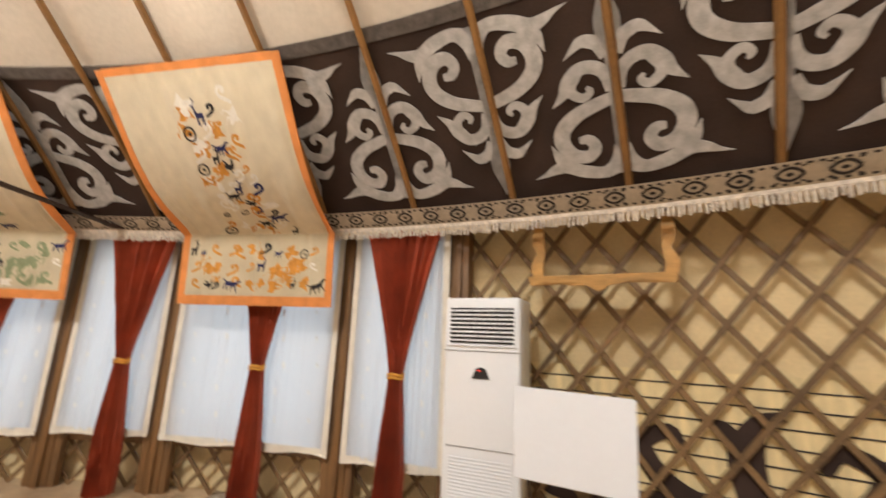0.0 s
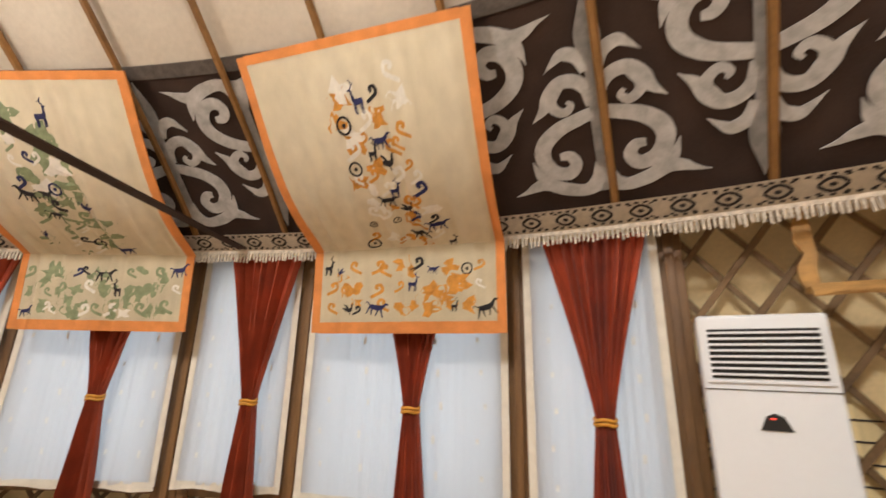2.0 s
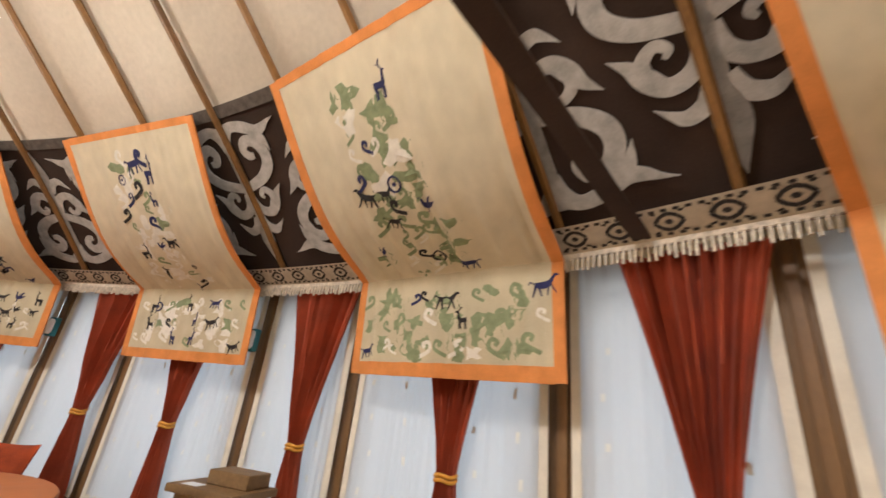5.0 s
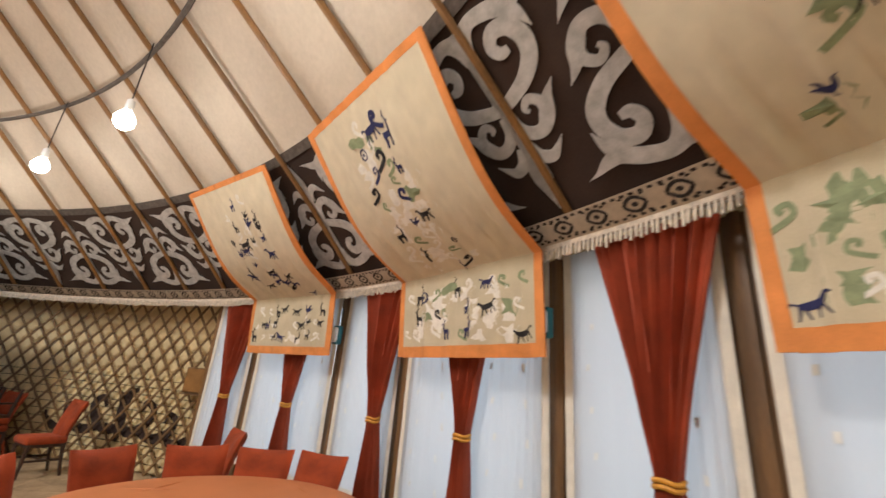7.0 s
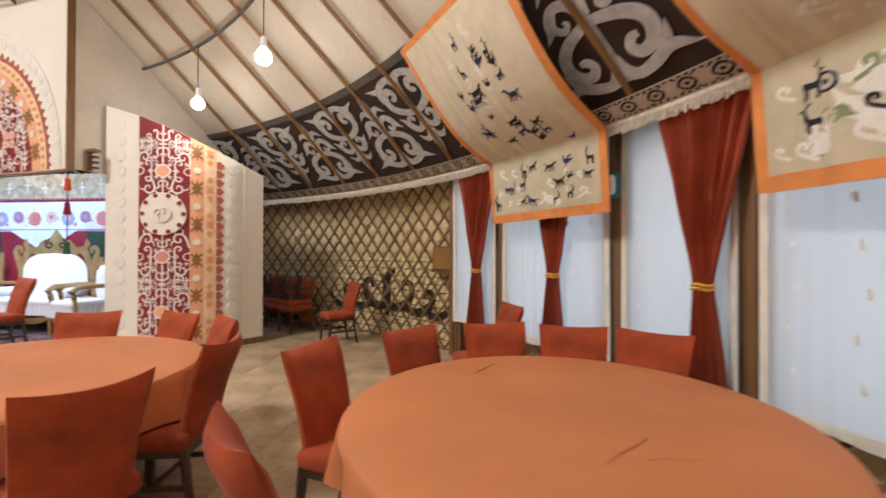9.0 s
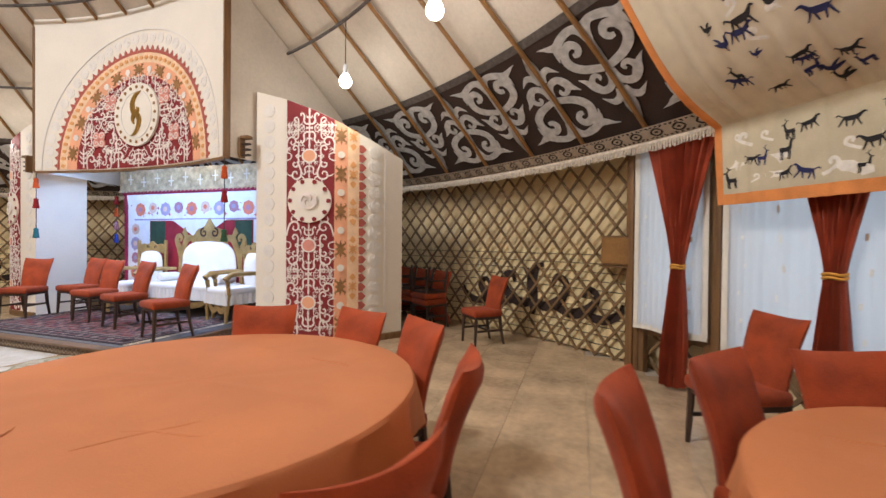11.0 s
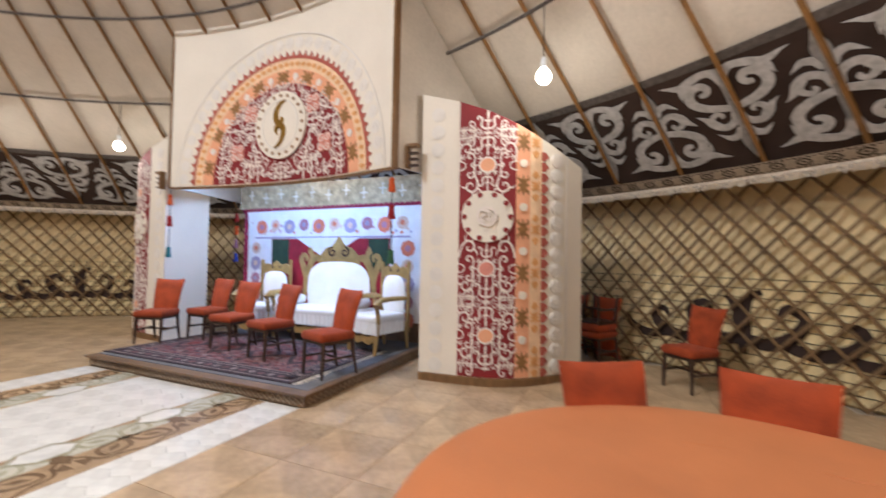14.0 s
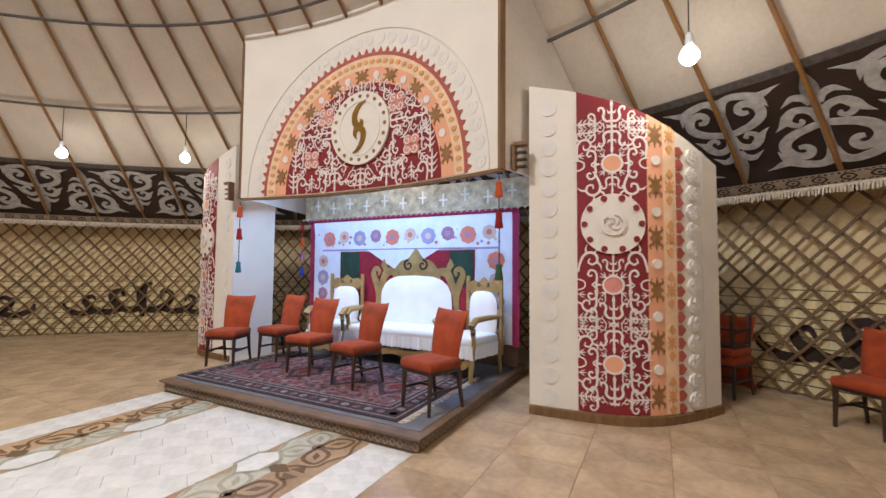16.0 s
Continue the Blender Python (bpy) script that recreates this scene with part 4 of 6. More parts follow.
AXC = pose(0, 0, 0, 0, 0, 86.4)
canopy = thing("canopy", AXC, "cream plaster canopy over the stage with painted arch", "canopy", kind="structure")
prof = [(CAN_R, CAN_Z0), (CAN_R + 0.06, CAN_Z0), (CAN_R + 0.06, roof_z(CAN_R + 0.06) + 0.05), (CAN_R, roof_z(CAN_R) + 0.05)]
part("front_panel", revolve(bmesh.new(), prof, 90 - CAN_HALF, 90 + CAN_HALF, 32), PLASTER, canopy)
for s in (-1, 1):
    a = 90 - s * CAN_HALF
    bm = bmesh.new()
    vs = []
    for off in (0.0, 0.3):
        for r, z in ((CAN_R + 0.07, CAN_Z0), (10.3, CAN_Z0 - 0.02), (9.2, roof_z(9.2) + 0.04), (CAN_R + 0.07, roof_z(CAN_R + 0.07) + 0.04)):
            vs.append(bm.verts.new(ring(r, a + s * off * 0.6, z)))
    for f in ((0, 1, 2, 3), (7, 6, 5, 4), (0, 4, 5, 1), (1, 5, 6, 2), (2, 6, 7, 3), (3, 7, 4, 0)):
        bm.faces.new([vs[i] for i in f])
    bmesh.ops.recalc_face_normals(bm, faces=bm.faces)
    part("side_panel", bm, FELT_CREAM, canopy, "cream felt side panel", smooth=False)
    e = ring(CAN_R + 0.03, a, 0)
    part("edge_strip", new_box((0, 0, 0), (0.035, 0.085, 2.4), Matrix.Translation((e.x, e.y, CAN_Z0 + 1.19)) @ Matrix.Rotation(radians(a - 90), 4, "Z")), WOOD_POST, canopy)
part("lower_rail", revolve(bmesh.new(), [(CAN_R + 0.0, CAN_Z0 - 0.03), (CAN_R + 0.075, CAN_Z0 - 0.03), (CAN_R + 0.075, CAN_Z0 - 0.004), (CAN_R + 0.0, CAN_Z0 - 0.004)], 90 - CAN_HALF, 90 + CAN_HALF, 32), WOOD_POST, canopy)


def can_place(base):
    def place(x, y, l):
        a = 90 - math.degrees(x / CAN_R)
        return ring(CAN_R - base - 0.006 * l, a, CAN_Z0 + y)
    return place


def arch_band(h0, h1, place, n=40):
    """The band between two arches of half width h and height 1.1 h."""
    bm = bmesh.new()
    rows = []
    steps = max(1, round((h1 - h0) / 0.12))
    hs = [h0 + (h1 - h0) * j / steps for j in range(steps + 1)]
    ring_pts = [(h0, 0)] + [(h, 1) for h in hs] + [(h1, 0)]
    for i in range(n + 1):
        t = math.pi * i / n
        rows.append([bm.verts.new(place(h * math.cos(t), 0.012 + h * 1.085 * math.sin(t), l)) for h, l in ring_pts])
    for p, q in zip(rows, rows[1:]):
        for k in range(len(ring_pts) - 1):
            bm.faces.new((p[k], p[k + 1], q[k + 1], q[k]))
    bmesh.ops.recalc_face_normals(bm, faces=bm.faces)
    return bm


base = can_place(0.002)
red = arch_band(0.02, 1.30, base)
part("wine_field", red, WINE, canopy, "wine red arch field")
part("peach_arch", arch_band(1.30, 1.49, base), PEACH, canopy, "peach arch band")
part("pale_arch", arch_band(1.49, 1.63, base), PEACH_LIGHT, canopy, "pale orange arch band")
part("toothed_arch", arch_band(1.63, 1.675, base), BRICK_RED, canopy, "brick red arch rim")
for i in range(44):
    t = math.pi * (i + 0.5) / 44
    h = 1.675
    bm = bmesh.new()
    ribbon(bm, [(h * math.cos(t), 0.012 + h * 1.085 * math.sin(t), 0.036), ((h + 0.03) * math.cos(t), 0.012 + (h + 0.03) * 1.085 * math.sin(t), 0.022), ((h + 0.06) * math.cos(t), 0.012 + (h + 0.06) * 1.085 * math.sin(t), 0.0)], base, 2)
    part("tooth", bm, BRICK_RED, canopy)
part("relief_rim", arch_band(1.955, 1.975, can_place(0.004)), RELIEF, canopy)
over = can_place(0.011)
for i in range(30):
    t = math.pi * (i + 0.5) / 30
    cx, cy = 1.845 * math.cos(t), 0.012 + 1.845 * 1.085 * math.sin(t)
    bm = bmesh.new()
    patch(bm, disc(cx, cy, 0.082, 16), lambda x, y, l: can_place(0.001)(x, y, l * 0.7))
    ribbon(bm, spiral(cx, cy, 0.065, 0.015, math.degrees(t), 1.2, 0.012, 0.008), lambda x, y, l: can_place(0.004)(x, y, l * 0.6), 2)
    part("relief_disc", bm, RELIEF, canopy)
for i in range(9):
    t = math.pi * (i + 0.5) / 9
    cx, cy = 1.395 * math.cos(t), 0.012 + 1.395 * 1.085 * math.sin(t)
    turned = lambda x, y, l, cx=cx, cy=cy, t=t: over(cx + (x - cx) * math.cos(t) - (y - cy) * math.sin(t), cy + (x - cx) * math.sin(t) + (y - cy) * math.cos(t), l)
    part("ochre_leaf_square", leaf_square(bmesh.new(), cx, cy, 0.09, 0.125, turned), OCHRE, canopy, "ochre leaf motif")
for i in range(8):
    t = math.pi * (i + 1) / 9
    bm = patch(bmesh.new(), disc(1.395 * math.cos(t), 0.012 + 1.395 * 1.085 * math.sin(t), 0.05, 12), over)
    part("cream_dot", bm, ORNAMENT, canopy)
for i in range(44):
    t = math.pi * (i + 0.5) / 44
    bm = patch(bmesh.new(), disc(1.56 * math.cos(t), 0.012 + 1.56 * 1.085 * math.sin(t), 0.042, 8, 0.03), over)
    part("orange_leaf", bm, PEACH_DEEP, canopy)


# scrolls in the red arch, mirrored about its middle
ARCH_MARKS = (
    ("fir", 1.16, 0.20, 0.15, 0), ("fir", 1.13, 0.50, 0.14, 0), ("curl", 1.00, 0.16, 0.13, 0), ("fir", 0.84, 0.15, 0.10, 180),
    ("bracket", 0.62, 0.16, 0.14, 0), ("trident", 0.44, 0.17, 0.15, 180), ("bracket", 0.24, 0.15, 0.13, 90), ("trident", 0.0, 0.14, 0.13, 180), ("curl", 0.12, 0.22, 0.08, 40),
    ("fir", 0.67, 0.32, 0.10, -225), ("fir", 1.01, 0.32, 0.10, 225), ("fir", 0.67, 0.65, 0.10, 45), ("fir", 1.00, 0.66, 0.10, -45),
    ("bracket", 0.50, 0.40, 0.13, 0), ("trident", 0.58, 0.84, 0.15, -90), ("bracket", 0.90, 0.84, 0.15, 90), ("bracket", 0.86, 0.98, 0.13, 70),
    ("curl", 1.04, 0.76, 0.10, 20), ("fir", 0.45, 0.95, 0.09, 30), ("fir", 0.76, 1.14, 0.09, -50), ("fir", 0.48, 1.20, 0.09, 40), ("curl", 0.60, 1.24, 0.08, 0),
    ("bracket", 0.40, 1.26, 0.12, 0), ("bracket", 0.22, 1.33, 0.11, 0), ("trident", 0.0, 1.37, 0.10, 0), ("curl", 0.10, 1.38, 0.07, 0), ("curl", 0.72, 0.98, 0.07, 0),
    ("curl", 0.42, 0.40, 0.11, 0), ("bracket", 0.56, 0.56, 0.14, 0), ("curl", 0.30, 0.30, 0.09, 60), ("curl", 0.74, 0.74, 0.09, -30), ("bracket", 0.72, 0.20, 0.12, 0), ("fir", 0.58, 0.30, 0.08, 0),
    ("bracket", 1.02, 0.52, 0.12, 0), ("fir", 1.08, 0.66, 0.09, 10), ("curl", 0.88, 0.70, 0.08, 160), ("bracket", 0.68, 0.90, 0.11, 20), ("fir", 0.62, 0.70, 0.08, -60),
    ("curl", 0.92, 0.08, 0.08, 90), ("bracket", 0.10, 0.08, 0.10, 90), ("curl", 0.84, 1.04, 0.07, 0), ("trident", 0.52, 1.08, 0.09, -45), ("bracket", 0.32, 1.36, 0.08, 0),
)
for kind, x, y, size, turn in ARCH_MARKS:
    for sd in ((1, -1) if x > 0.01 else (1,)):
        bm = bmesh.new()
        ornament(bm, kind, sd * x, y, 1.15 * size, over, turn * sd, sd)
        part("cream_scroll", bm, ORNAMENT, canopy)
PINK = material("pink_petal", (0.72, 0.28, 0.22), 0.7, vary=0.1, scale=9, fine=60)
for x, y in ((-0.84, 0.48), (0.84, 0.48), (-0.60, 1.06), (0.60, 1.06)):
    for k in range(4):
        q = math.pi / 4 + k * math.pi / 2
        px, py = x + 0.08 * math.cos(q), y + 0.08 * math.sin(q)
        petal = part("pink_petal", patch(bmesh.new(), disc(px, py, 0.072, 12), can_place(0.018)), PINK, canopy, "pink petal")
        part("petal_swirl", ribbon(bmesh.new(), spiral(px, py, 0.062, 0.01, 60 * k, 1.3, 0.008, 0.006, 8), can_place(0.025), 2), ORNAMENT, petal)
# medallion
med_place = can_place(0.012)
med = part("medallion", patch(bmesh.new(), disc(0, 0.82, 0.49, 40), lambda x, y, l: can_place(0.016)(x, y, l * 5)), PLASTER, canopy, "cream medallion")
part("medallion_rim", ribbon(bmesh.new(), [(0.34 * math.cos(a), 0.82 + 0.36 * math.sin(a), 0.012) for a in [2 * math.pi * i / 24 for i in range(25)]], lambda x, y, l: can_place(0.046)(x, y, l * 1.5), 2), RELIEF, med)
for k in range(20):
    a = 2 * math.pi * k / 20
    part("stud", patch(bmesh.new(), disc(0.425 * math.cos(a), 0.82 + 0.425 * math.sin(a), 0.026, 8), can_place(0.047)), OCHRE, med, "dark green stud")
bm = bmesh.new()
gild = lambda x, y, l: can_place(0.047)(x, y, l * 4)
ribbon(bm, [(0.11, 1.17, 0.0), (0.0, 1.12, 0.022), (-0.075, 1.0, 0.036), (-0.06, 0.88, 0.042), (0.02, 0.82, 0.042), (0.075, 0.74, 0.04), (0.055, 0.63, 0.03), (-0.02, 0.53, 0.018), (-0.10, 0.49, 0.0)], gild, 5)
ribbon(bm, [(0.02, 0.93, 0.0), (0.045, 0.90, 0.022), (0.02, 0.83, 0.03), (-0.05, 0.80, 0.03), (-0.07, 0.74, 0.022), (-0.04, 0.67, 0.0)], gild, 4)
part("gilt_emblem", bm, GOLD, med, "gilt curved emblem")

# ---- side pillars of the stage ----
PIL = [(2.42, 7.20), (2.85, 7.225), (3.27, 7.28), (3.60, 7.44), (3.85, 7.68), (4.06, 7.95), (4.21, 8.18)]
pil_curve = spline([(*p, 0) for p in PIL], 8)
pil_len = [0.0]
for p, q in zip(pil_curve, pil_curve[1:]):
    pil_len.append(pil_len[-1] + float(np.hypot(*(q - p)[:2])))
PIL_S = pil_len[-1]


def pil_at(s):
    s = min(max(s, 0), PIL_S)
    i = max(k for k in range(len(pil_len)) if pil_len[k] <= s + 1e-9)
    i = min(i, len(pil_curve) - 2)
    u = (s - pil_len[i]) / (pil_len[i + 1] - pil_len[i])
    p = pil_curve[i] * (1 - u) + pil_curve[i + 1] * u
    d = pil_curve[i + 1] - pil_curve[i]
    d = d / np.hypot(*d[:2])
    return p[0], p[1], d[1], -d[0]


def pil_top(s):
    x = pil_at(s)[0]
    return float(np.interp(x, (2.42, 2.92, 3.3, 3.56, 3.9, 4.21), (3.49, 3.34, 3.19, 3.06, 2.86, 2.64)))


def stage_pillar(side):
    t = thing("stage_pillar", AX, "cream curved pillar beside the stage with wine red scroll panel", "pillar", "pillars beside the stage", "structure")

    def pt(s, z, off):
        x, y, nx, ny = pil_at(s)
        return Vector((side * (x + nx * off), y + ny * off, z))

    def place(base):
        return lambda s, z, l: pt(s, min(max(z, 0.1), pil_top(s)), base + 0.006 * l)
    bm = bmesh.new()
    n = 30
    low = [bm.verts.new(pt(PIL_S * i / n, 0.0, 0)) for i in range(n + 1)]
    top = [bm.verts.new(pt(PIL_S * i / n, pil_top(PIL_S * i / n), 0)) for i in range(n + 1)]
    back = [(4.15, 8.24, 2.64), (2.42, 8.0, 3.49)]
    lb = [bm.verts.new((side * x, y, 0)) for x, y, z in back]
    tb = [bm.verts.new((side * x, y, z)) for x, y, z in back]
    lo, hi = low + lb, top + tb
    for i in range(len(lo)):
        j = (i + 1) % len(lo)
        bm.faces.new((lo[i], lo[j], hi[j], hi[i]))
    bm.faces.new(lo[::-1])
    bm.faces.new(hi)
    bmesh.ops.recalc_face_normals(bm, faces=bm.faces)
    part("pillar_body", bm, PLASTER, t)

    def stripe(s0, s1, mat, name, base, z0=0.1, label=""):
        bm = bmesh.new()
        k = 14
        rows = []
        for i in range(k + 1):
            s = s0 + (s1 - s0) * i / k
            rows.append([bm.verts.new(pt(s, z0, base)), bm.verts.new(pt(s, z0, base + 0.005)), bm.verts.new(pt(s, pil_top(s) - 0.004, base + 0.005)), bm.verts.new(pt(s, pil_top(s) - 0.004, base))])
        for p, q in zip(rows, rows[1:]):
            for j in range(4):
                bm.faces.new((p[j], q[j], q[(j + 1) % 4], p[(j + 1) % 4]))
        bm.faces.new(rows[0])
        bm.faces.new(rows[-1][::-1])
        bmesh.ops.recalc_face_normals(bm, faces=bm.faces)
        return part(name, bm, mat, t, label)
    stripe(0.49, 1.16, WINE, "red_panel", 0.001, label="wine red panel")
    stripe(1.16, 1.335, PEACH, "peach_stripe", 0.001, label="peach stripe")
    stripe(1.335, 1.50, PEACH_LIGHT, "pale_stripe", 0.001, label="pale peach stripe")
    stripe(1.88, 1.91, RELIEF, "relief_bead", 0.006)
    over = place(0.007)
    # base board
    bm = bmesh.new()
    rows = []
    for i in range(n + 1):
        s = PIL_S * i / n
        rows.append([bm.verts.new(pt(s, z, o)) for z, o in ((0, 0.001), (0, 0.022), (0.085, 0.022), (0.095, 0.001))])
    for p, q in zip(rows, rows[1:]):
        for j in range(3):
            bm.faces.new((p[j], p[j + 1], q[j + 1], q[j]))
    bm.faces.new(rows[0])
    bm.faces.new(rows[-1][::-1])
    bmesh.ops.recalc_face_normals(bm, faces=bm.faces)
    part("base_board", bm, WOOD_POST, t, "ochre brown skirting")
    z = 0.2
    while z < pil_top(0.2) - 0.1:
        bm = patch(bmesh.new(), disc(0.21, z, 0.085, 20), lambda s, zz, l: place(0.001)(s, zz, l * 1.3))
        ribbon(bm, spiral(0.21, z, 0.055, 0.012, 80 * z, 1.3, 0.008, 0.006), lambda s, zz, l: place(0.008)(s, zz, l * 0.5), 2)
        part("relief_disc", bm, RELIEF, t)
        z += 0.215
    z = 0.2
    while z < pil_top(1.72) - 0.1:
        bm = patch(bmesh.new(), disc(1.73, z, 0.10, 10, 0.09), lambda s, zz, l: place(0.001)(s, zz, l * 3))
        for k in range(4):
            ribbon(bm, spiral(1.73 + 0.045 * math.cos(1.57 * k + z), z + 0.04 * math.sin(1.57 * k + z), 0.04, 0.008, 90 * k + 40 * z, 1.2, 0.012, 0.008, 6), lambda s, zz, l: place(0.018)(s, zz, l * 1.6), 2)
        part("relief_block", bm, RELIEF, t)
        z += 0.19
    # peach stripe: leaf squares and round cream studs by turns
    z, i = 0.28, 0
    while z < pil_top(1.25) - 0.05:
        if i % 2 == 0:
            part("ochre_leaf_square", leaf_square(bmesh.new(), 1.247, z, 0.078, 0.125, over), OCHRE, t, "ochre leaf motif")
        else:
            part("cream_stud", patch(bmesh.new(), disc(1.247, z, 0.048, 14), lambda s, zz, l: over(s, zz, l * 3)), PLASTER, t, "round cream stud")
        z += 0.257
        i += 1
    z, i = 0.28, 0
    while z < pil_top(1.42) - 0.08:
        leaf = bmesh.new()
        leaf_square(leaf, 1.41, z, 0.055, 0.07, over)
        for d in (-1, 1):
            patch(leaf, [(1.41, z + d * 0.085), (1.455, z + d * 0.12), (1.43, z + d * 0.165), (1.41, z + d * 0.185), (1.39, z + d * 0.165), (1.365, z + d * 0.12)], over)
        part("orange_leaf", leaf, PEACH_DEEP, t, "orange leaf motif")
        z += 0.514
        i += 1
    z = 0.14
    while z < pil_top(1.55) - 0.07:
        part("trefoil", patch(bmesh.new(), [(1.495, z - 0.05), (1.545, z - 0.055), (1.57, z - 0.03), (1.60, z), (1.57, z + 0.03), (1.545, z + 0.055), (1.495, z + 0.05)], over), BRICK_RED, t, "brick red trefoil")
        z += 0.128
    # scroll panel: a column of ringed bosses with tridents, brackets and side curls
    mid = 0.825

    def scrolls(name, marks, base=over):
        bm = bmesh.new()
        for kind, x, z, size, turn in marks:
            if 0.13 < z < pil_top(mid + x) - 0.03:
                for sd in ((1, -1) if abs(x) > 0.01 else (1,)):
                    ornament(bm, kind, mid + sd * x, z, size, base, turn * sd, sd)
        if bm.verts:
            part(name, bm, ORNAMENT, t)
        else:
            bm.free()
    for i, (zb, up, down) in enumerate(((0.58, 0.388, 0.388), (1.355, 0.25, 0.388), (2.565, 0.388, 0.25), (3.32, 0.0, 0.388))):
        if zb < pil_top(mid) - 0.08:
            boss = part("round_boss", patch(bmesh.new(), disc(mid, zb, 0.088, 18, 0.08), over), (PEACH, PINK, PEACH, PEACH)[i], t, "peach round boss")
            part("boss_ring", ribbon(bmesh.new(), [(mid + 0.094 * math.cos(a), zb + 0.086 * math.sin(a), 0.010) for a in [2 * math.pi * k / 16 for k in range(17)]], place(0.013), 2), ORNAMENT, boss)
        scrolls("boss_frame", [("barb", 0.085, zb + 0.085, 0.05, -45), ("barb", 0.085, zb - 0.085, 0.05, -135), ("bracket", 0.175, zb, 0.155, 0), ("hoop", 0.30, zb, 0.055, 0)])
        for d, room in ((1, up), (-1, down)):
            if room == 0:
                continue
            turn = 0 if d > 0 else 180
            if room < 0.3:
                scrolls("trident", [("trident", 0, zb + d * 0.20, 0.115, turn), ("curl", 0.20, zb + d * 0.24, 0.15, turn + 20 * d)])
            else:
                scrolls("trident", [("trident", 0, zb + d * 0.245, 0.15, turn + 180), ("curl", 0.245, zb + d * 0.19, 0.14, turn), ("curl", 0.11, zb + d * 0.36, 0.06, turn + 180)])
                scrolls("side_scroll", [("bracket", 0.175, zb + d * 0.345, 0.12, 0), ("fir", 0.255, zb + d * 0.33, 0.10, 90), ("curl", 0.115, zb + d * 0.15, 0.065, turn), ("barb", 0.30, zb + d * 0.10, 0.05, 90), ("fir", 0.29, zb + d * 0.39, 0.06, 0)])
    # side medallion
    zc = 1.96
    pm = part("medallion", patch(bmesh.new(), disc(mid, zc, 0.30, 32), lambda s, zz, l: place(0.004)(s, zz, l * 5)), PLASTER, t, "cream medallion")
    for k in range(10):
        a = 2 * math.pi * k / 10
        part("stud", patch(bmesh.new(), disc(mid + 0.262 * math.cos(a), zc + 0.262 * math.sin(a), 0.031, 9), place(0.036)), WINE, pm, "wine red stud")
    bm = bmesh.new()
    ribbon(bm, [(mid + 0.10 * math.cos(a), zc + 0.10 * math.sin(a), 0.016) for a in [2 * math.pi * k / 16 for k in range(17)]], lambda s, zz, l: place(0.035)(s, zz, l * 3), 2)
    for k in range(3):
        ribbon(bm, spiral(mid, zc, 0.02, 0.085, 120 * k, 0.35, 0.012, 0.02, 5), lambda s, zz, l: place(0.035)(s, zz, l * 3), 2)
    part("swirl_boss", bm, ORNAMENT, pm)
    return t


for side in (1, -1):
    stage_pillar(side)


# ---- chairs on the stage and along the wall ----
for x, y, face in ((1.64, 6.48, -108), (0.48, 6.76, -102), (-0.43, 6.93, -90), (-1.38, 7.26, -92), (-1.78, 6.72, -66)):
    chair_at(x, y, 0.143, face, AX, group="rust chairs on the stage")
chair_at(-8.03, 5.76, 0, -50, group="rust chairs along the wall")
chair_at(-5.44, 7.98, 0, 290, group="rust chairs round the tables")
for x, y, f in ((-8.85, 4.72, -35), (-9.25, 4.28, -30), (-9.62, 3.80, -25)):
    chair_at(x, y, 0, f, label="rust dining chair with another chair upturned on its seat", group="stacked chairs")
    d = Vector((math.cos(radians(f)), math.sin(radians(f)), 0))
    ob = copy_thing(chair_proto, Matrix.Translation(Vector((x, y, 0.985)) + 0.02 * d) @ pose(0, 0, 0, 0, 0, f - 90) @ pose(0, 0, 0, 180, 0, 0))
    tagged(ob, "rust dining chair upturned on the seat of another chair", "chair", "stacked chairs")

# ---- stage textiles ----
SUZANI = material("white_suzani", (0.78, 0.78, 0.80), 0.85, vary=0.06, scale=6, fine=120, bump=0.2)
MAGENTA = material("magenta_border", (0.32, 0.015, 0.07), 0.8, vary=0.12, scale=8, fine=90)
GREEN_DARK = material("dark_green_cloth", (0.025, 0.06, 0.035), 0.9, vary=0.2, scale=6, fine=90)
CRIMSON = material("crimson_cloth", (0.30, 0.012, 0.03), 0.85, vary=0.2, scale=6, fine=90)
ROSE = [material("rosette_orange", (0.66, 0.20, 0.12), 0.85), material("rosette_plum", (0.42, 0.20, 0.27), 0.85), material("rosette_violet", (0.36, 0.31, 0.46), 0.85), material("rosette_sand", (0.66, 0.48, 0.40), 0.85)]
VALANCE = material("grey_brocade", (0.46, 0.37, 0.23), 0.85, vary=0.35, scale=9, fine=60, bump=0.2)
PALE_STITCH = material("pale_stitch", (0.66, 0.62, 0.52), 0.85)

CL_Y = 8.36
back_screen = thing("stage_screen", AX, "dark wooden screen behind the stage textile", "screen", kind="structure")
part("screen_board", new_box((0.05, 8.47, 1.45), (3.7, 0.04, 2.6), None, 0.004, 1), STAGE_TRIM, back_screen)

suzani = thing("suzani_hanging", AX, "white embroidered wall textile with round rosettes and magenta border", "wall hanging")


def cl(x, z, l):
    return Vector((x, CL_Y - 0.004 * l + 0.012 * math.sin(9 * x) * (1 - (z - 0.4) / 2.0) - 0.05 * max(0.0, 1 - abs(z - 2.32) / 0.05), z))


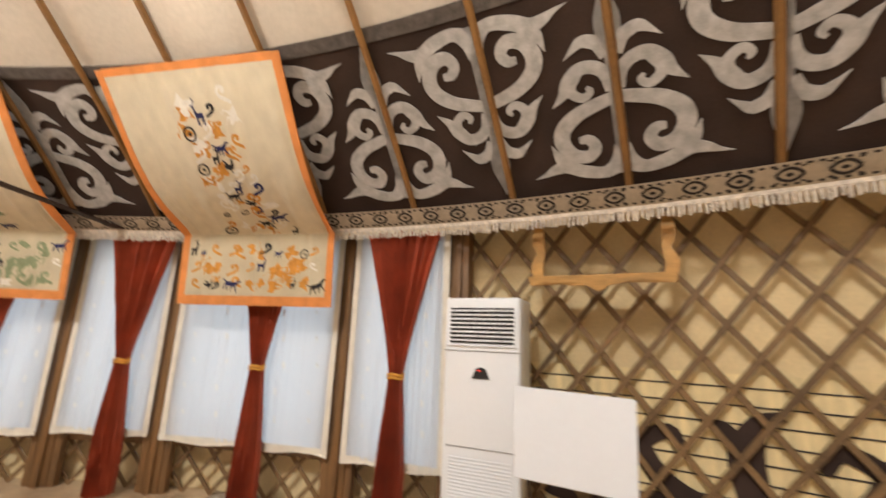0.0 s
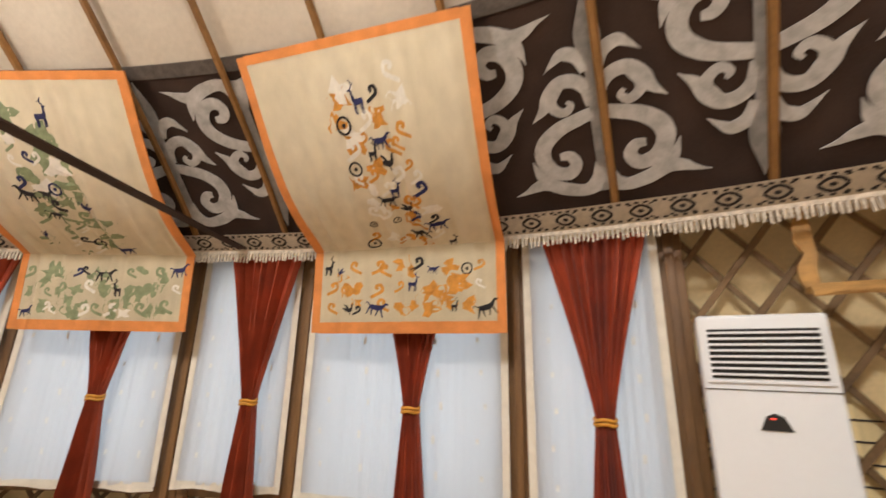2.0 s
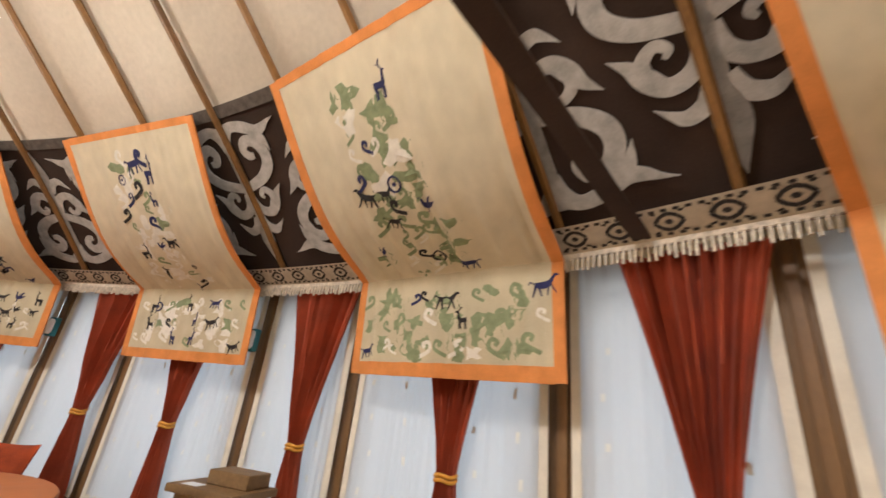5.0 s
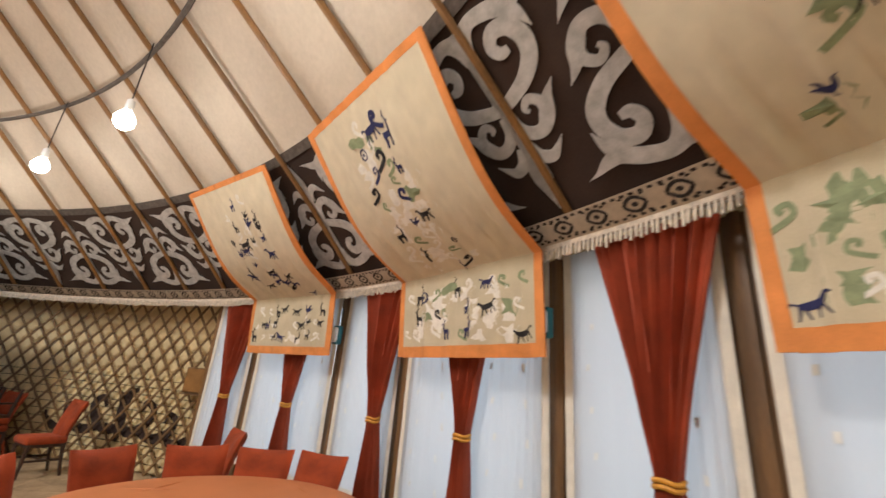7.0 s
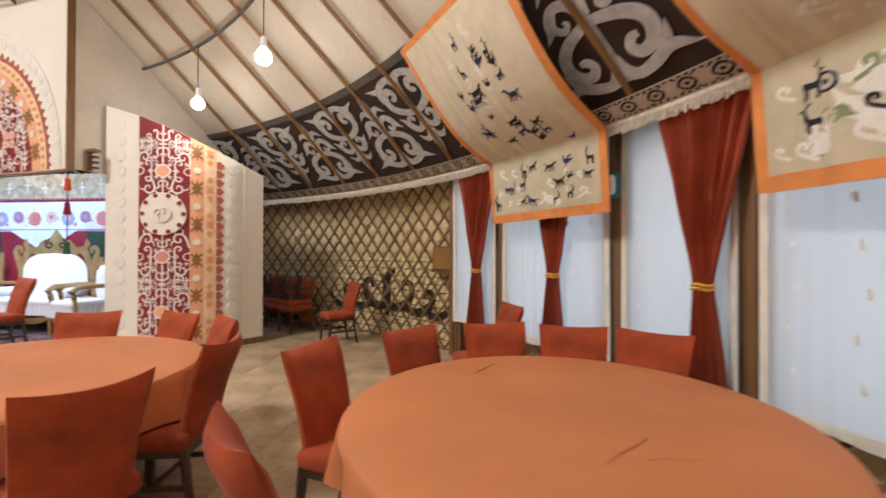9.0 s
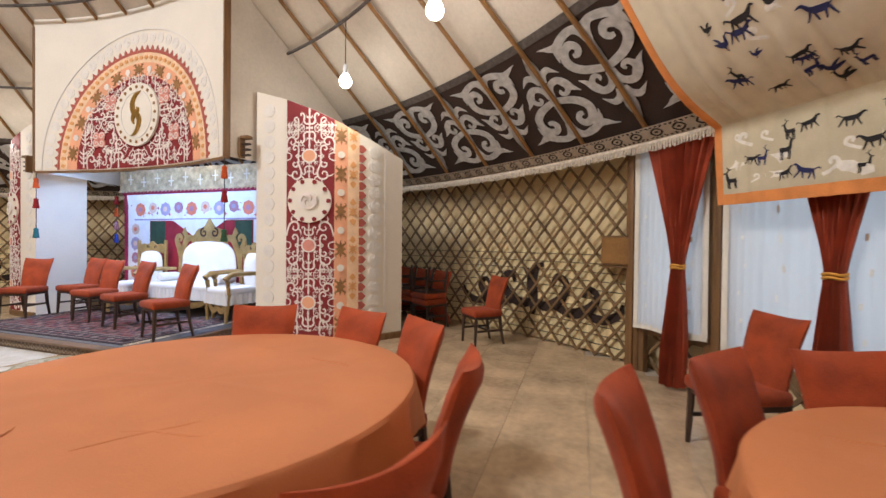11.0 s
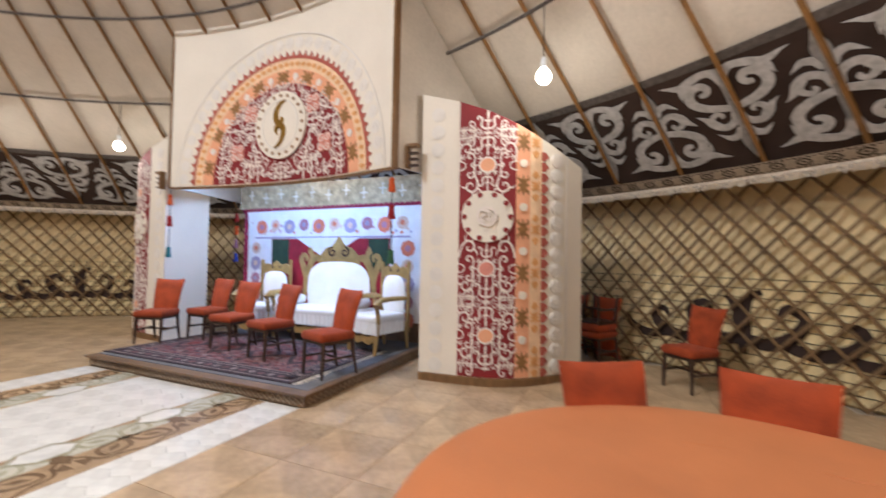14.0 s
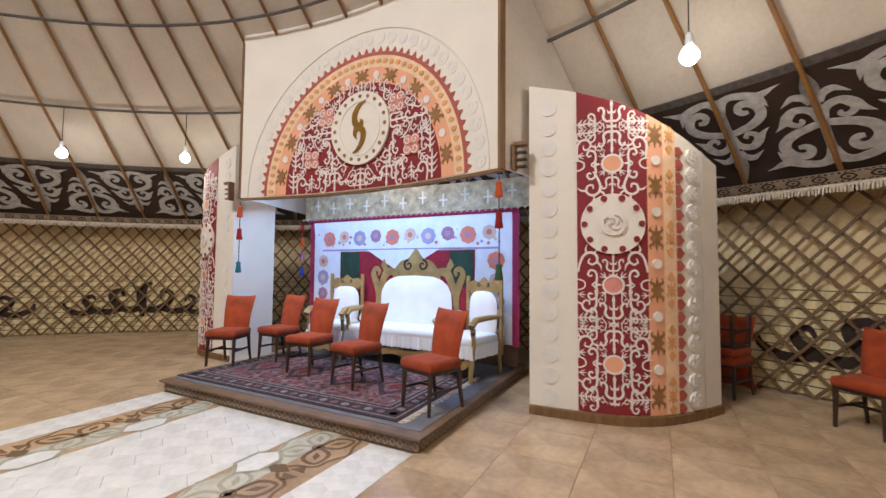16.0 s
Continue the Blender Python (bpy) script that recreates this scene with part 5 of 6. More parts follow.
def flat(x0, x1, z0, z1, base, nx=24, nz=8):
    bm = bmesh.new()
    g = [[bm.verts.new(cl(x0 + (x1 - x0) * i / nx, z0 + (z1 - z0) * j / nz, base)) for i in range(nx + 1)] for j in range(nz + 1)]
    h = [[bm.verts.new(cl(x0 + (x1 - x0) * i / nx, z0 + (z1 - z0) * j / nz, base + 0.9)) for i in range(nx + 1)] for j in range(nz + 1)]
    for q in (g, h):
        for p, r in zip(q, q[1:]):
            for i in range(nx):
                bm.faces.new((p[i], p[i + 1], r[i + 1], r[i]))
    for j in range(nz):
        for i in (0, nx):
            bm.faces.new((g[j][i], g[j + 1][i], h[j + 1][i], h[j][i]))
    for j in (0, nz):
        for i in range(nx):
            bm.faces.new((g[j][i], g[j][i + 1], h[j][i + 1], h[j][i]))
    bmesh.ops.recalc_face_normals(bm, faces=bm.faces)
    return bm


def blotch_shape(x, z, r):
    return patch(bmesh.new(), [(x + r * (1 + 0.4 * math.cos(4 * q)) * math.cos(q), z + r * (1 + 0.4 * math.cos(4 * q)) * math.sin(q)) for q in [2 * math.pi * k / 12 for k in range(12)]], lambda x, z, l: cl(x, z, 1.2 + 0.5 * l))


part("white_field", flat(-1.80, 1.86, 0.47, 2.30, 0), SUZANI, suzani)
part("magenta_top", flat(-1.90, 1.96, 2.24, 2.35, 2), MAGENTA, suzani, "magenta border")
for x0 in (-1.90, 1.86):
    part("magenta_side", flat(x0, x0 + 0.10, 0.45, 2.24, 2, 3, 8), MAGENTA, suzani, "magenta border")
part("crimson_centre", flat(-1.20, 1.30, 0.5, 1.78, 2, 24, 4), CRIMSON, suzani, "crimson middle field")
for x0, x1 in ((-1.18, -0.78), (0.90, 1.28)):
    part("green_corner", flat(x0, x1, 1.25, 1.77, 4, 6, 4), GREEN_DARK, suzani, "dark green corner field")
part("white_gable", patch(bmesh.new(), [(-0.62, 1.80), (0.05, 1.42), (0.72, 1.80)], lambda x, z, l: cl(x, z, 4 + l)), SUZANI, suzani)
for z0, z1 in ((1.79, 1.82), (2.18, 2.205)):
    part("stitched_line", flat(-1.60, 1.66, z0, z1, 2.2, 24, 1), ROSE[2], suzani, "lilac stitched line")
rnd = random.Random(9)
spots = [(-1.45 + 0.33 * i, 2.00 + 0.03 * (i % 2), i) for i in range(10)] + [(-1.58, 1.62 - 0.28 * i, i + 1) for i in range(5)] + [(1.62, 1.62 - 0.28 * i, i) for i in range(5)]
for x, z, i in spots:
    r = 0.125 if i % 2 == 0 else 0.105
    out = [(x + r * (1 + 0.06 * math.cos(8 * a)) * math.cos(a), z + r * (1 + 0.06 * math.cos(8 * a)) * math.sin(a)) for a in [2 * math.pi * k / 24 for k in range(24)]]
    rosette = part("rosette", patch(bmesh.new(), out, lambda x, z, l: cl(x, z, 2 + l)), ROSE[(i * 3) % 4], suzani, "embroidered rosette")
    part("rosette_heart", patch(bmesh.new(), disc(x, z, r * 0.42, 10), lambda x, z, l: cl(x, z, 3.2 + l)), ROSE[(i * 3 + 1) % 4], rosette)

for k in range(70):
    x, z = rnd.uniform(-1.72, 1.78), rnd.choice((rnd.uniform(1.86, 2.16), rnd.uniform(0.55, 1.75)))
    if z < 1.8 and -1.25 < x < 1.35:
        continue
    part("stitched_sprig", blotch_shape(x, z, rnd.uniform(0.015, 0.03)), ROSE[k % 4], suzani)

valance = thing("brocade_valance", AX, "grey brocade valance with pale crosses and a toothed hem", "valance")
bm = flat(-2.05, 2.15, 2.36, 2.78, -4, 40, 4)
part("brocade", bm, VALANCE, valance)
for i in range(11):
    x = -1.75 + 0.36 * i
    z = 2.54 if i % 2 else 2.60
    bm = bmesh.new()
    for dx, dz in ((0.07, 0), (0, 0.10)):
        ribbon(bm, [(x - dx, z - dz, 0.012), (x + dx, z + dz, 0.012)], lambda x, z, l: cl(x, z, -2.9 + l), 1)
    part("pale_cross", bm, PALE_STITCH, valance)
for i in range(44):
    x = -2.0 + 0.0945 * i
    part("tooth", patch(bmesh.new(), [(x - 0.035, 2.37), (x, 2.31), (x + 0.035, 2.37)], lambda x, z, l: cl(x, z, -2.5 + l) + Vector((0, -0.075, 0))), VALANCE, valance)


def tassels(x, y, z, colors, label, m=AX):
    t = thing("tassel_cord", m @ pose(x, y, 0), label, "tassel", "hanging tassels of the stage")
    part("cord", tube(bmesh.new(), [(0, 0, z), (0.004, 0, z - 0.6), (0, 0, z - 1.1)], 0.006, 5), BLACK_YARN, t)
    for k, (dz, c) in enumerate(colors):
        part("tassel", lathe(bmesh.new(), [(0.012, z - dz), (0.036, z - dz - 0.02), (0.03, z - dz - 0.05), (0.045, z - dz - 0.16), (0.04, z - dz - 0.17)][::-1], 10), c, t)


YARN = [material("orange_yarn", (0.62, 0.10, 0.02), 0.9, fine=200, bump=0.5), material("red_yarn", (0.30, 0.012, 0.012), 0.9, fine=200, bump=0.5), material("teal_yarn", (0.03, 0.17, 0.20), 0.9, fine=200, bump=0.5), material("blue_yarn", (0.03, 0.06, 0.35), 0.9, fine=200, bump=0.5), material("green_yarn", (0.04, 0.11, 0.05), 0.9, fine=200, bump=0.5)]
tassels(2.20, 6.86, 2.51, [(0.10, YARN[0]), (0.42, YARN[1]), (0.95, YARN[4])], "orange and red wool tassels hanging at the stage corner")
tassels(-1.98, 6.98, 2.51, [(0.08, YARN[0]), (0.42, YARN[1]), (0.92, YARN[2])], "orange, red and teal wool tassels on a cord")
tassels(-2.05, 8.30, 2.40, [(0.12, YARN[1]), (0.36, YARN[0]), (0.62, ROSE[1]), (0.88, YARN[3])], "coloured wool tassels beside the textile")

# wooden bracket between canopy and pillar
br = thing("canopy_bracket", AX, "honey brown slatted wooden bracket under the canopy end", "bracket")
for s in (1, -1):
    part("bracket_frame", new_box((s * 2.37, 7.06, 2.82), (0.14, 0.10, 0.04), None, 0.005, 1), WOOD_POST, br)
    for k in range(3):
        part("slat", new_box((s * 2.37, 7.06, 2.58 + 0.075 * k), (0.13, 0.06, 0.022), None, 0.003, 1), WOOD_DARK, br)
    part("bracket_post", new_box((s * 2.305, 7.05, 2.68), (0.03, 0.10, 0.27), None, 0.004, 1), WOOD_POST, br)

CARVED = material("pale_carving", (0.34, 0.26, 0.18), 0.6, vary=0.3, scale=12, fine=80)
# carved pattern on the stage edge, paler than the trim
for k in range(48):
    x = -1.66 + 0.0749 * k
    bm = bmesh.new()
    ribbon(bm, [(x - 0.03, 0.045, 0.007), (x, 0.08, 0.007), (x + 0.03, 0.045, 0.007), (x, 0.018, 0.007), (x - 0.03, 0.045, 0.007)], lambda x, z, l: Vector((x, 5.8235 - 0.004 * l, z)), 1)
    part("carved_diamond", bm, CARVED, stage)
for k in range(36):
    y = 5.90 + 0.0792 * k
    bm = bmesh.new()
    ribbon(bm, [(y - 0.03, 0.045, 0.007), (y, 0.08, 0.007), (y + 0.03, 0.045, 0.007), (y, 0.018, 0.007), (y - 0.03, 0.045, 0.007)], lambda y, z, l: Vector((1.8915 + 0.004 * l, y, z)), 1)
    part("carved_diamond", bm, CARVED, stage)

# ---- rug ----
RUG_DARK = material("rug_dark", (0.045, 0.028, 0.036), 0.95, vary=0.5, scale=26, fine=120, bump=0.5)
RUG_MID = material("rug_field", (0.065, 0.026, 0.030), 0.95, vary=0.7, scale=16, fine=90, bump=0.5, hue=(0.19, 0.09, 0.09))
RUG_PALE = material("rug_pale", (0.27, 0.21, 0.20), 0.95, vary=0.4, scale=20, fine=120, bump=0.4)
RUG_RED = material("rug_red", (0.16, 0.022, 0.022), 0.95, vary=0.35, scale=20, fine=120, bump=0.4)
rug = thing("rug", AX, "dark patterned oriental rug with pale border lines on the stage", "rug")
RX0, RX1, RY0, RY1, RZ = -1.72, 1.58, 5.98, 7.75, 0.1432
part("rug_body", new_box(((RX0 + RX1) / 2, (RY0 + RY1) / 2, RZ + 0.005), (RX1 - RX0, RY1 - RY0, 0.010), None, 0.003, 1), RUG_DARK, rug)
part("rug_field", new_box(((RX0 + RX1) / 2, (RY0 + RY1) / 2, RZ + 0.0105), (RX1 - RX0 - 0.6, RY1 - RY0 - 0.6, 0.002)), RUG_MID, rug, "plum field")


def rp(x, y, l):
    return Vector((x, y, RZ + 0.0102 + 0.002 * l))


for ins in (0.06, 0.24, 0.30):
    bm = bmesh.new()
    c = [(RX0 + ins, RY0 + ins), (RX1 - ins, RY0 + ins), (RX1 - ins, RY1 - ins), (RX0 + ins, RY1 - ins)]
    for (ax, ay), (bx, by) in zip(c, c[1:] + c[:1]):
        ribbon(bm, [(ax, ay, 0.009), (bx, by, 0.009)], rp, 1)
    part("border_line", bm, RUG_PALE, rug, "pale border line")
for k in range(22):
    x = RX0 + 0.15 + (RX1 - RX0 - 0.3) * k / 21
    for y in (RY0 + 0.15, RY1 - 0.15):
        part("border_flower", patch(bmesh.new(), disc(x, y, 0.045, 6), rp), RUG_PALE if k % 2 else RUG_MID, rug)
for k in range(12):
    y = RY0 + 0.15 + (RY1 - RY0 - 0.3) * k / 11
    for x in (RX0 + 0.15, RX1 - 0.15):
        part("border_flower", patch(bmesh.new(), disc(x, y, 0.045, 6), rp), RUG_PALE if k % 2 else RUG_MID, rug)
for k in range(4):
    x = RX0 + 0.6 + 0.7 * k
    for s, mt in ((0.26, RUG_DARK), (0.18, RUG_MID), (0.10, RUG_RED)):
        part("medallion", patch(bmesh.new(), [(x - s, 6.86), (x, 6.86 - s * 1.3), (x + s, 6.86), (x, 6.86 + s * 1.3)], lambda x, y, l, s=s: rp(x, y, l + 2 + (0.26 - s) * 12)), mt, rug)

RUG_NAVY = material("rug_navy", (0.03, 0.035, 0.07), 0.95, vary=0.35, scale=20, fine=120, bump=0.4)
rnd = random.Random(77)
for i in range(26):
    for j in range(11):
        x, y = RX0 + 0.38 + 2.54 * i / 25 + rnd.uniform(-0.02, 0.02), RY0 + 0.36 + 1.05 * j / 10 + rnd.uniform(-0.02, 0.02)
        d = min(abs((x - RX0 - 0.6) - 0.7 * k) for k in range(4))
        if d / 0.26 + abs(y - 6.86) / 0.34 < 1.15:
            continue
        q = rnd.uniform(0.018, 0.036)
        part("rug_motif", patch(bmesh.new(), [(x - q, y), (x, y - 1.3 * q), (x + q, y), (x, y + 1.3 * q)], lambda x, y, l: rp(x, y, l + 1)), (RUG_RED, RUG_NAVY, RUG_PALE, RUG_DARK, RUG_RED)[(i + 2 * j) % 5], rug)

bm = bmesh.new()
for i in range(90):
    y = RY0 + 0.01 + (RY1 - RY0 - 0.02) * i / 89
    l = 0.075 + rnd.uniform(-0.015, 0.015)
    ribbon(bm, [(RX1 - 0.004, y, 0.005), (RX1 + l * 0.6, y + rnd.uniform(-0.01, 0.01), 0.005), (RX1 + l, y + rnd.uniform(-0.02, 0.02), 0.003)], lambda x, y, l: Vector((x, y, RZ + 0.001 + 0.004 * l)), 1)
tagged(part("rug_fringe", bm, FRINGE, rug, "cream rug fringe", smooth=False), kind="stuff")

# ---- carved gilt settee and two armchairs ----
def seat_piece(name, x, y, wide, back_h, turn, label, category):
    """A gilt framed seat with white upholstery and a ruffled skirt."""
    t = thing(name, AX @ pose(x, y, 0.143, 0, 0, turn), label, category)
    h = wide / 2
    part("seat", new_box((0, -0.02, 0.47), (wide - 0.06, 0.62, 0.12), None, 0.045, 3), WHITE_FABRIC, t)
    # ruffle
    bm = bmesh.new()
    path = [(-h + 0.01, 0.25), (-h + 0.01, -0.33), (h - 0.01, -0.33), (h - 0.01, 0.25)]
    pts = []
    for (ax, ay), (bx, by) in zip(path, path[1:]):
        n = int(math.hypot(bx - ax, by - ay) / 0.012)
        pts += [(ax + (bx - ax) * i / n, ay + (by - ay) * i / n, (by - ay), -(bx - ax)) for i in range(n)]
    rows = []
    for i, (px, py, nx, ny) in enumerate(pts):
        l = math.hypot(nx, ny)
        d = 0.012 * math.sin(i * 0.9) + 0.006 * math.sin(i * 0.37)
        rows.append([bm.verts.new((px - nx / l * d * f, py - ny / l * d * f, z)) for z, f in ((0.44, 0.2), (0.37, 0.8), (0.275, 1.6))])
    for p, q in zip(rows, rows[1:]):
        for k in range(2):
            bm.faces.new((p[k], p[k + 1], q[k + 1], q[k]))
    part("ruffle", bm, WHITE_FABRIC, t, "white ruffled skirt")
    # upholstered back
    bm = bmesh.new()
    n, m = 20, 8
    bw = h - (0.17 if wide > 1 else 0.07)
    for side in (1, -1):
        cx = bm.verts.new((0, 0.30 - side * 0.07, 0.75))
        loops = []
        for j in range(1, m + 1):
            f = j / m
            lp = []
            for i in range(n):
                a = 2 * math.pi * i / n
                ca, sa = math.cos(a), math.sin(a)
                ex = 2 / 3.2
                px = bw * f * math.copysign(abs(ca) ** ex, ca)
                pz = 0.75 + (back_h * 0.36) * f * math.copysign(abs(sa) ** ex, sa)
                lp.append(bm.verts.new((px, 0.30 - side * (0.07 * (1 - f ** 4) + 0.005), pz)))
            loops.append(lp)
        for i in range(n):
            bm.faces.new((cx, loops[0][i], loops[0][(i + 1) % n]))
        for p, q in zip(loops, loops[1:]):
            for i in range(n):
                bm.faces.new((p[i], q[i], q[(i + 1) % n], p[(i + 1) % n]))
    bmesh.ops.recalc_face_normals(bm, faces=bm.faces)
    part("back_cushion", bm, WHITE_FABRIC, t, "white padded back")

    def carve(px, pz, l):
        return Vector((px, 0.345 - 0.035 * l, pz))
    grand = wide > 1
    top = 0.75 + back_h * 0.36
    for sx in (-1, 1):
        bm = bmesh.new()
        if grand:
            ribbon(bm, [(sx * x, z, w) for x, z, w in ((0.74, 0.25, 0.035), (0.72, 0.65, 0.035), (0.69, 0.92, 0.05), (0.74, 1.12, 0.055), (0.80, 1.27, 0.045), (0.75, 1.36, 0.038), (0.68, 1.32, 0.032), (0.70, 1.25, 0.02))], carve, 4)
        else:
            ribbon(bm, [(sx * (h - 0.03), 0.25, 0.022), (sx * (h - 0.03), 0.8, 0.022), (sx * (h - 0.03), 1.20, 0.024), (sx * (h - 0.03), top + 0.20, 0.016)], carve, 4)
        bmesh.ops.recalc_face_normals(bm, faces=bm.faces)
        part("back_post", bm, GILT_WOOD, t)
        bm = bmesh.new()
        if grand:
            for stroke in (((0.69, 0.95, 0.05), (0.62, 1.14, 0.055), (0.54, 1.29, 0.065), (0.42, 1.31, 0.055), (0.33, 1.27, 0.045), (0.30, 1.34, 0.03), (0.36, 1.37, 0.02)),
                           ((0.53, 1.28, 0.055), (0.57, 1.36, 0.042), (0.60, 1.43, 0.045), (0.59, 1.51, 0.0)), ((0.55, 1.40, 0.025), (0.61, 1.39, 0.028), (0.66, 1.42, 0.0))):
                ribbon(bm, [(sx * x, z, w) for x, z, w in stroke], carve, 4)
        else:
            ribbon(bm, [(sx * x * h, top + z, w) for x, z, w in ((0.88, 0.0, 0.03), (0.72, 0.08, 0.03), (0.50, 0.10, 0.03), (0.38, 0.05, 0.022), (0.48, 0.02, 0.014))], carve, 3)
        bmesh.ops.recalc_face_normals(bm, faces=bm.faces)
        part("scroll_carving", bm, GILT_WOOD, t)
        # arms and legs
        bm = tube(bmesh.new(), [(sx * (h - 0.03), 0.28, 0.74), (sx * (h - 0.01), 0.0, 0.75), (sx * (h - 0.01), -0.25, 0.74), (sx * (h - 0.01), -0.33, 0.68), (sx * (h - 0.01), -0.30, 0.58)], [0.03, 0.035, 0.04, 0.05, 0.035], 8)
        part("arm", bm, GILT_WOOD, t)
        bm = tube(bmesh.new(), [(sx * (h - 0.01), -0.30, 0.64), (sx * (h - 0.02), -0.27, 0.44), (sx * (h - 0.03), -0.30, 0.2), (sx * (h - 0.04), -0.31, 0.0)], [0.035, 0.03, 0.035, 0.022], 8)
        part("front_leg", bm, GILT_WOOD, t)
        part("back_leg", tube(bmesh.new(), [(sx * (h - 0.06), 0.31, 0.40), (sx * (h - 0.06), 0.36, 0.0)], [0.03, 0.022], 8), GILT_WOOD, t)
        if wide > 1:
            bolster = part("bolster", lathe(bmesh.new(), [(0.02, -0.19), (0.065, -0.18), (0.08, -0.14), (0.08, 0.14), (0.065, 0.18), (0.02, 0.19)], 16), WHITE_FABRIC, t, "white bolster")
            bolster.matrix_local = pose(sx * (h - 0.16), 0.04, 0.61, 90, 0, 0)
    # crest
    ch = 0.27 if wide > 1 else 0.13
    cw = h * 0.78 if wide > 1 else h * 0.75
    z0 = 0.75 + back_h * 0.36
    bm = bmesh.new()
    if grand:
        cw, ch = 0.42, 0.37
    out = []
    for i in range(25):
        u = -1 + 2 * i / 24
        out.append((u * cw, z0 + 0.05 + ch * max(0.0, 1 - abs(u)) ** 0.75 * (0.88 + 0.12 * math.cos(9 * u))))
    out += [(cw * (1 - 2 * i / 10), z0 - 0.05 + 0.05 * (1 - (1 - 2 * i / 10) ** 2)) for i in range(11)]
    patch(bm, out, carve)
    bmesh.ops.recalc_face_normals(bm, faces=bm.faces)
    part("crest", bm, GILT_WOOD, t, "carved gilt crest")
    # crest is solid: dark spirals stand in for the shaded holes of openwork
    for sx in (-1, 1):
        bm = bmesh.new()
        ribbon(bm, spiral(sx * cw * 0.30, z0 + 0.03 + ch * 0.34, ch * 0.24, ch * 0.05, 90, sx * -1.2, ch * 0.05, ch * 0.035), lambda px, pz, l: Vector((px, 0.309 - 0.004 * l, pz)), 2)
        part("crest_hole_shade", bm, WOOD_DARK, t)
    bm = bmesh.new()
    ribbon(bm, [(-h * 0.8, 0.27, 0.03), (-h * 0.4, 0.18, 0.05), (0, 0.21, 0.04), (h * 0.4, 0.18, 0.05), (h * 0.8, 0.27, 0.03)], lambda px, pz, l: Vector((px, -0.27 - 0.03 * l, pz)), 4)
    bmesh.ops.recalc_face_normals(bm, faces=bm.faces)
    part("apron", bm, GILT_WOOD, t)
    return t


seat_piece("settee", 0.32, 8.02, 1.62, 1.40, 0, "carved gilt settee with white upholstery and ruffled skirt", "settee")
seat_piece("armchair", 1.46, 7.80, 0.60, 0.88, -14, "carved gilt armchair with white upholstery", "armchair")
seat_piece("armchair", -0.84, 7.86, 0.62, 0.88, 10, "carved gilt armchair with white upholstery", "armchair")

# ---- things near the windows and the entrance lattice ----
ac = thing("air_conditioner", Matrix.Rotation(radians(66.2 - 90), 4, "Z") @ Matrix.Translation((0, 10.1, 0)), "white floor-standing air conditioner with black louvred outlet", "air conditioner")
part("cabinet", new_box((0, 0.17, 0.91), (0.56, 0.34, 1.82), None, 0.02, 3), PLASTIC, ac)
recess = part("outlet_recess", new_box((0, -0.001, 1.62), (0.47, 0.01, 0.25)), BLACK, ac, "black air outlet")
for k in range(8):
    part("louvre", new_box((0, -0.010, 1.515 + 0.0300 * k), (0.47, 0.022, 0.012), None, 0.001, 1), PLASTIC, recess, "white louvre")
part("outlet_rim", new_box((0, -0.006, 1.478), (0.51, 0.014, 0.014), None, 0.003, 1), PLASTIC, ac)
part("panel_seam", new_box((0, -0.0015, 1.44), (0.555, 0.006, 0.005)), GREY_ROPE, ac)
display = part("display", patch(bmesh.new(), [(-0.065, 1.255), (0.065, 1.255), (0.035, 1.32), (0.0, 1.335), (-0.035, 1.32)], lambda x, z, l: Vector((x, -0.001 - 0.008 * l, z))), BLACK, ac, "dark control display")
part("indicator", new_box((-0.01, -0.011, 1.31), (0.02, 0.004, 0.006)), glowing("red_indicator", (1.0, 0.05, 0.03), 1.5), display, "small red indicator light")
part("lower_grille_seam", new_box((0, -0.0015, 0.80), (0.5, 0.005, 0.004)), GREY_ROPE, ac)
for k in range(16):
    part("lower_louvre", new_box((0, -0.004, 0.40 + 0.022 * k), (0.44, 0.01, 0.006), None, 0.001, 1), PLASTIC, ac)
part("foot", new_box((0, 0.17, 0.02), (0.52, 0.30, 0.04), None, 0.004, 1), BLACK, ac)

board = thing("white_board", Matrix.Rotation(radians(62.6 - 90), 4, "Z") @ Matrix.Translation((0, 9.8, 0)), "blank white board on a stand beside the air conditioner", "board")
part("panel", new_box((0, 0, 1.0), (0.66, 0.022, 0.50), pose(0, 0, 0, 0, 1.5, 0), 0.004, 1), PAPER, board)
for s in (-1, 1):
    part("leg", tube(bmesh.new(), [(s * 0.22, 0.03, 1.1), (s * 0.26, 0.08, 0.0)], 0.014, 6), WOOD_DARK, board)
part("crossbar", tube(bmesh.new(), [(-0.24, 0.05, 0.55), (0.24, 0.05, 0.55)], 0.01, 6), WOOD_DARK, board)

# hanging carved shelf
sh = thing("carved_shelf", Matrix.Rotation(radians(61.85 - 90), 4, "Z") @ Matrix.Translation((0, 10.45, 0)), "honey coloured carved wooden shelf hanging on the lattice", "shelf")
part("shelf_board", new_box((0, 0.0, 1.985), (0.98, 0.20, 0.025), None, 0.006, 2), WOOD_LIGHT, sh)
bm = bmesh.new()
out = [(-0.50, 2.0), (-0.48, 1.93), (-0.36, 1.955), (-0.2, 1.93), (-0.08, 1.925), (0.0, 1.88), (0.08, 1.925), (0.2, 1.94), (0.36, 1.955), (0.48, 1.93), (0.50, 2.0)]
patch(bm, out, lambda x, z, l: Vector((x, -0.10 - 0.022 * l, z)))
part("carved_apron", bm, WOOD_LIGHT, sh)
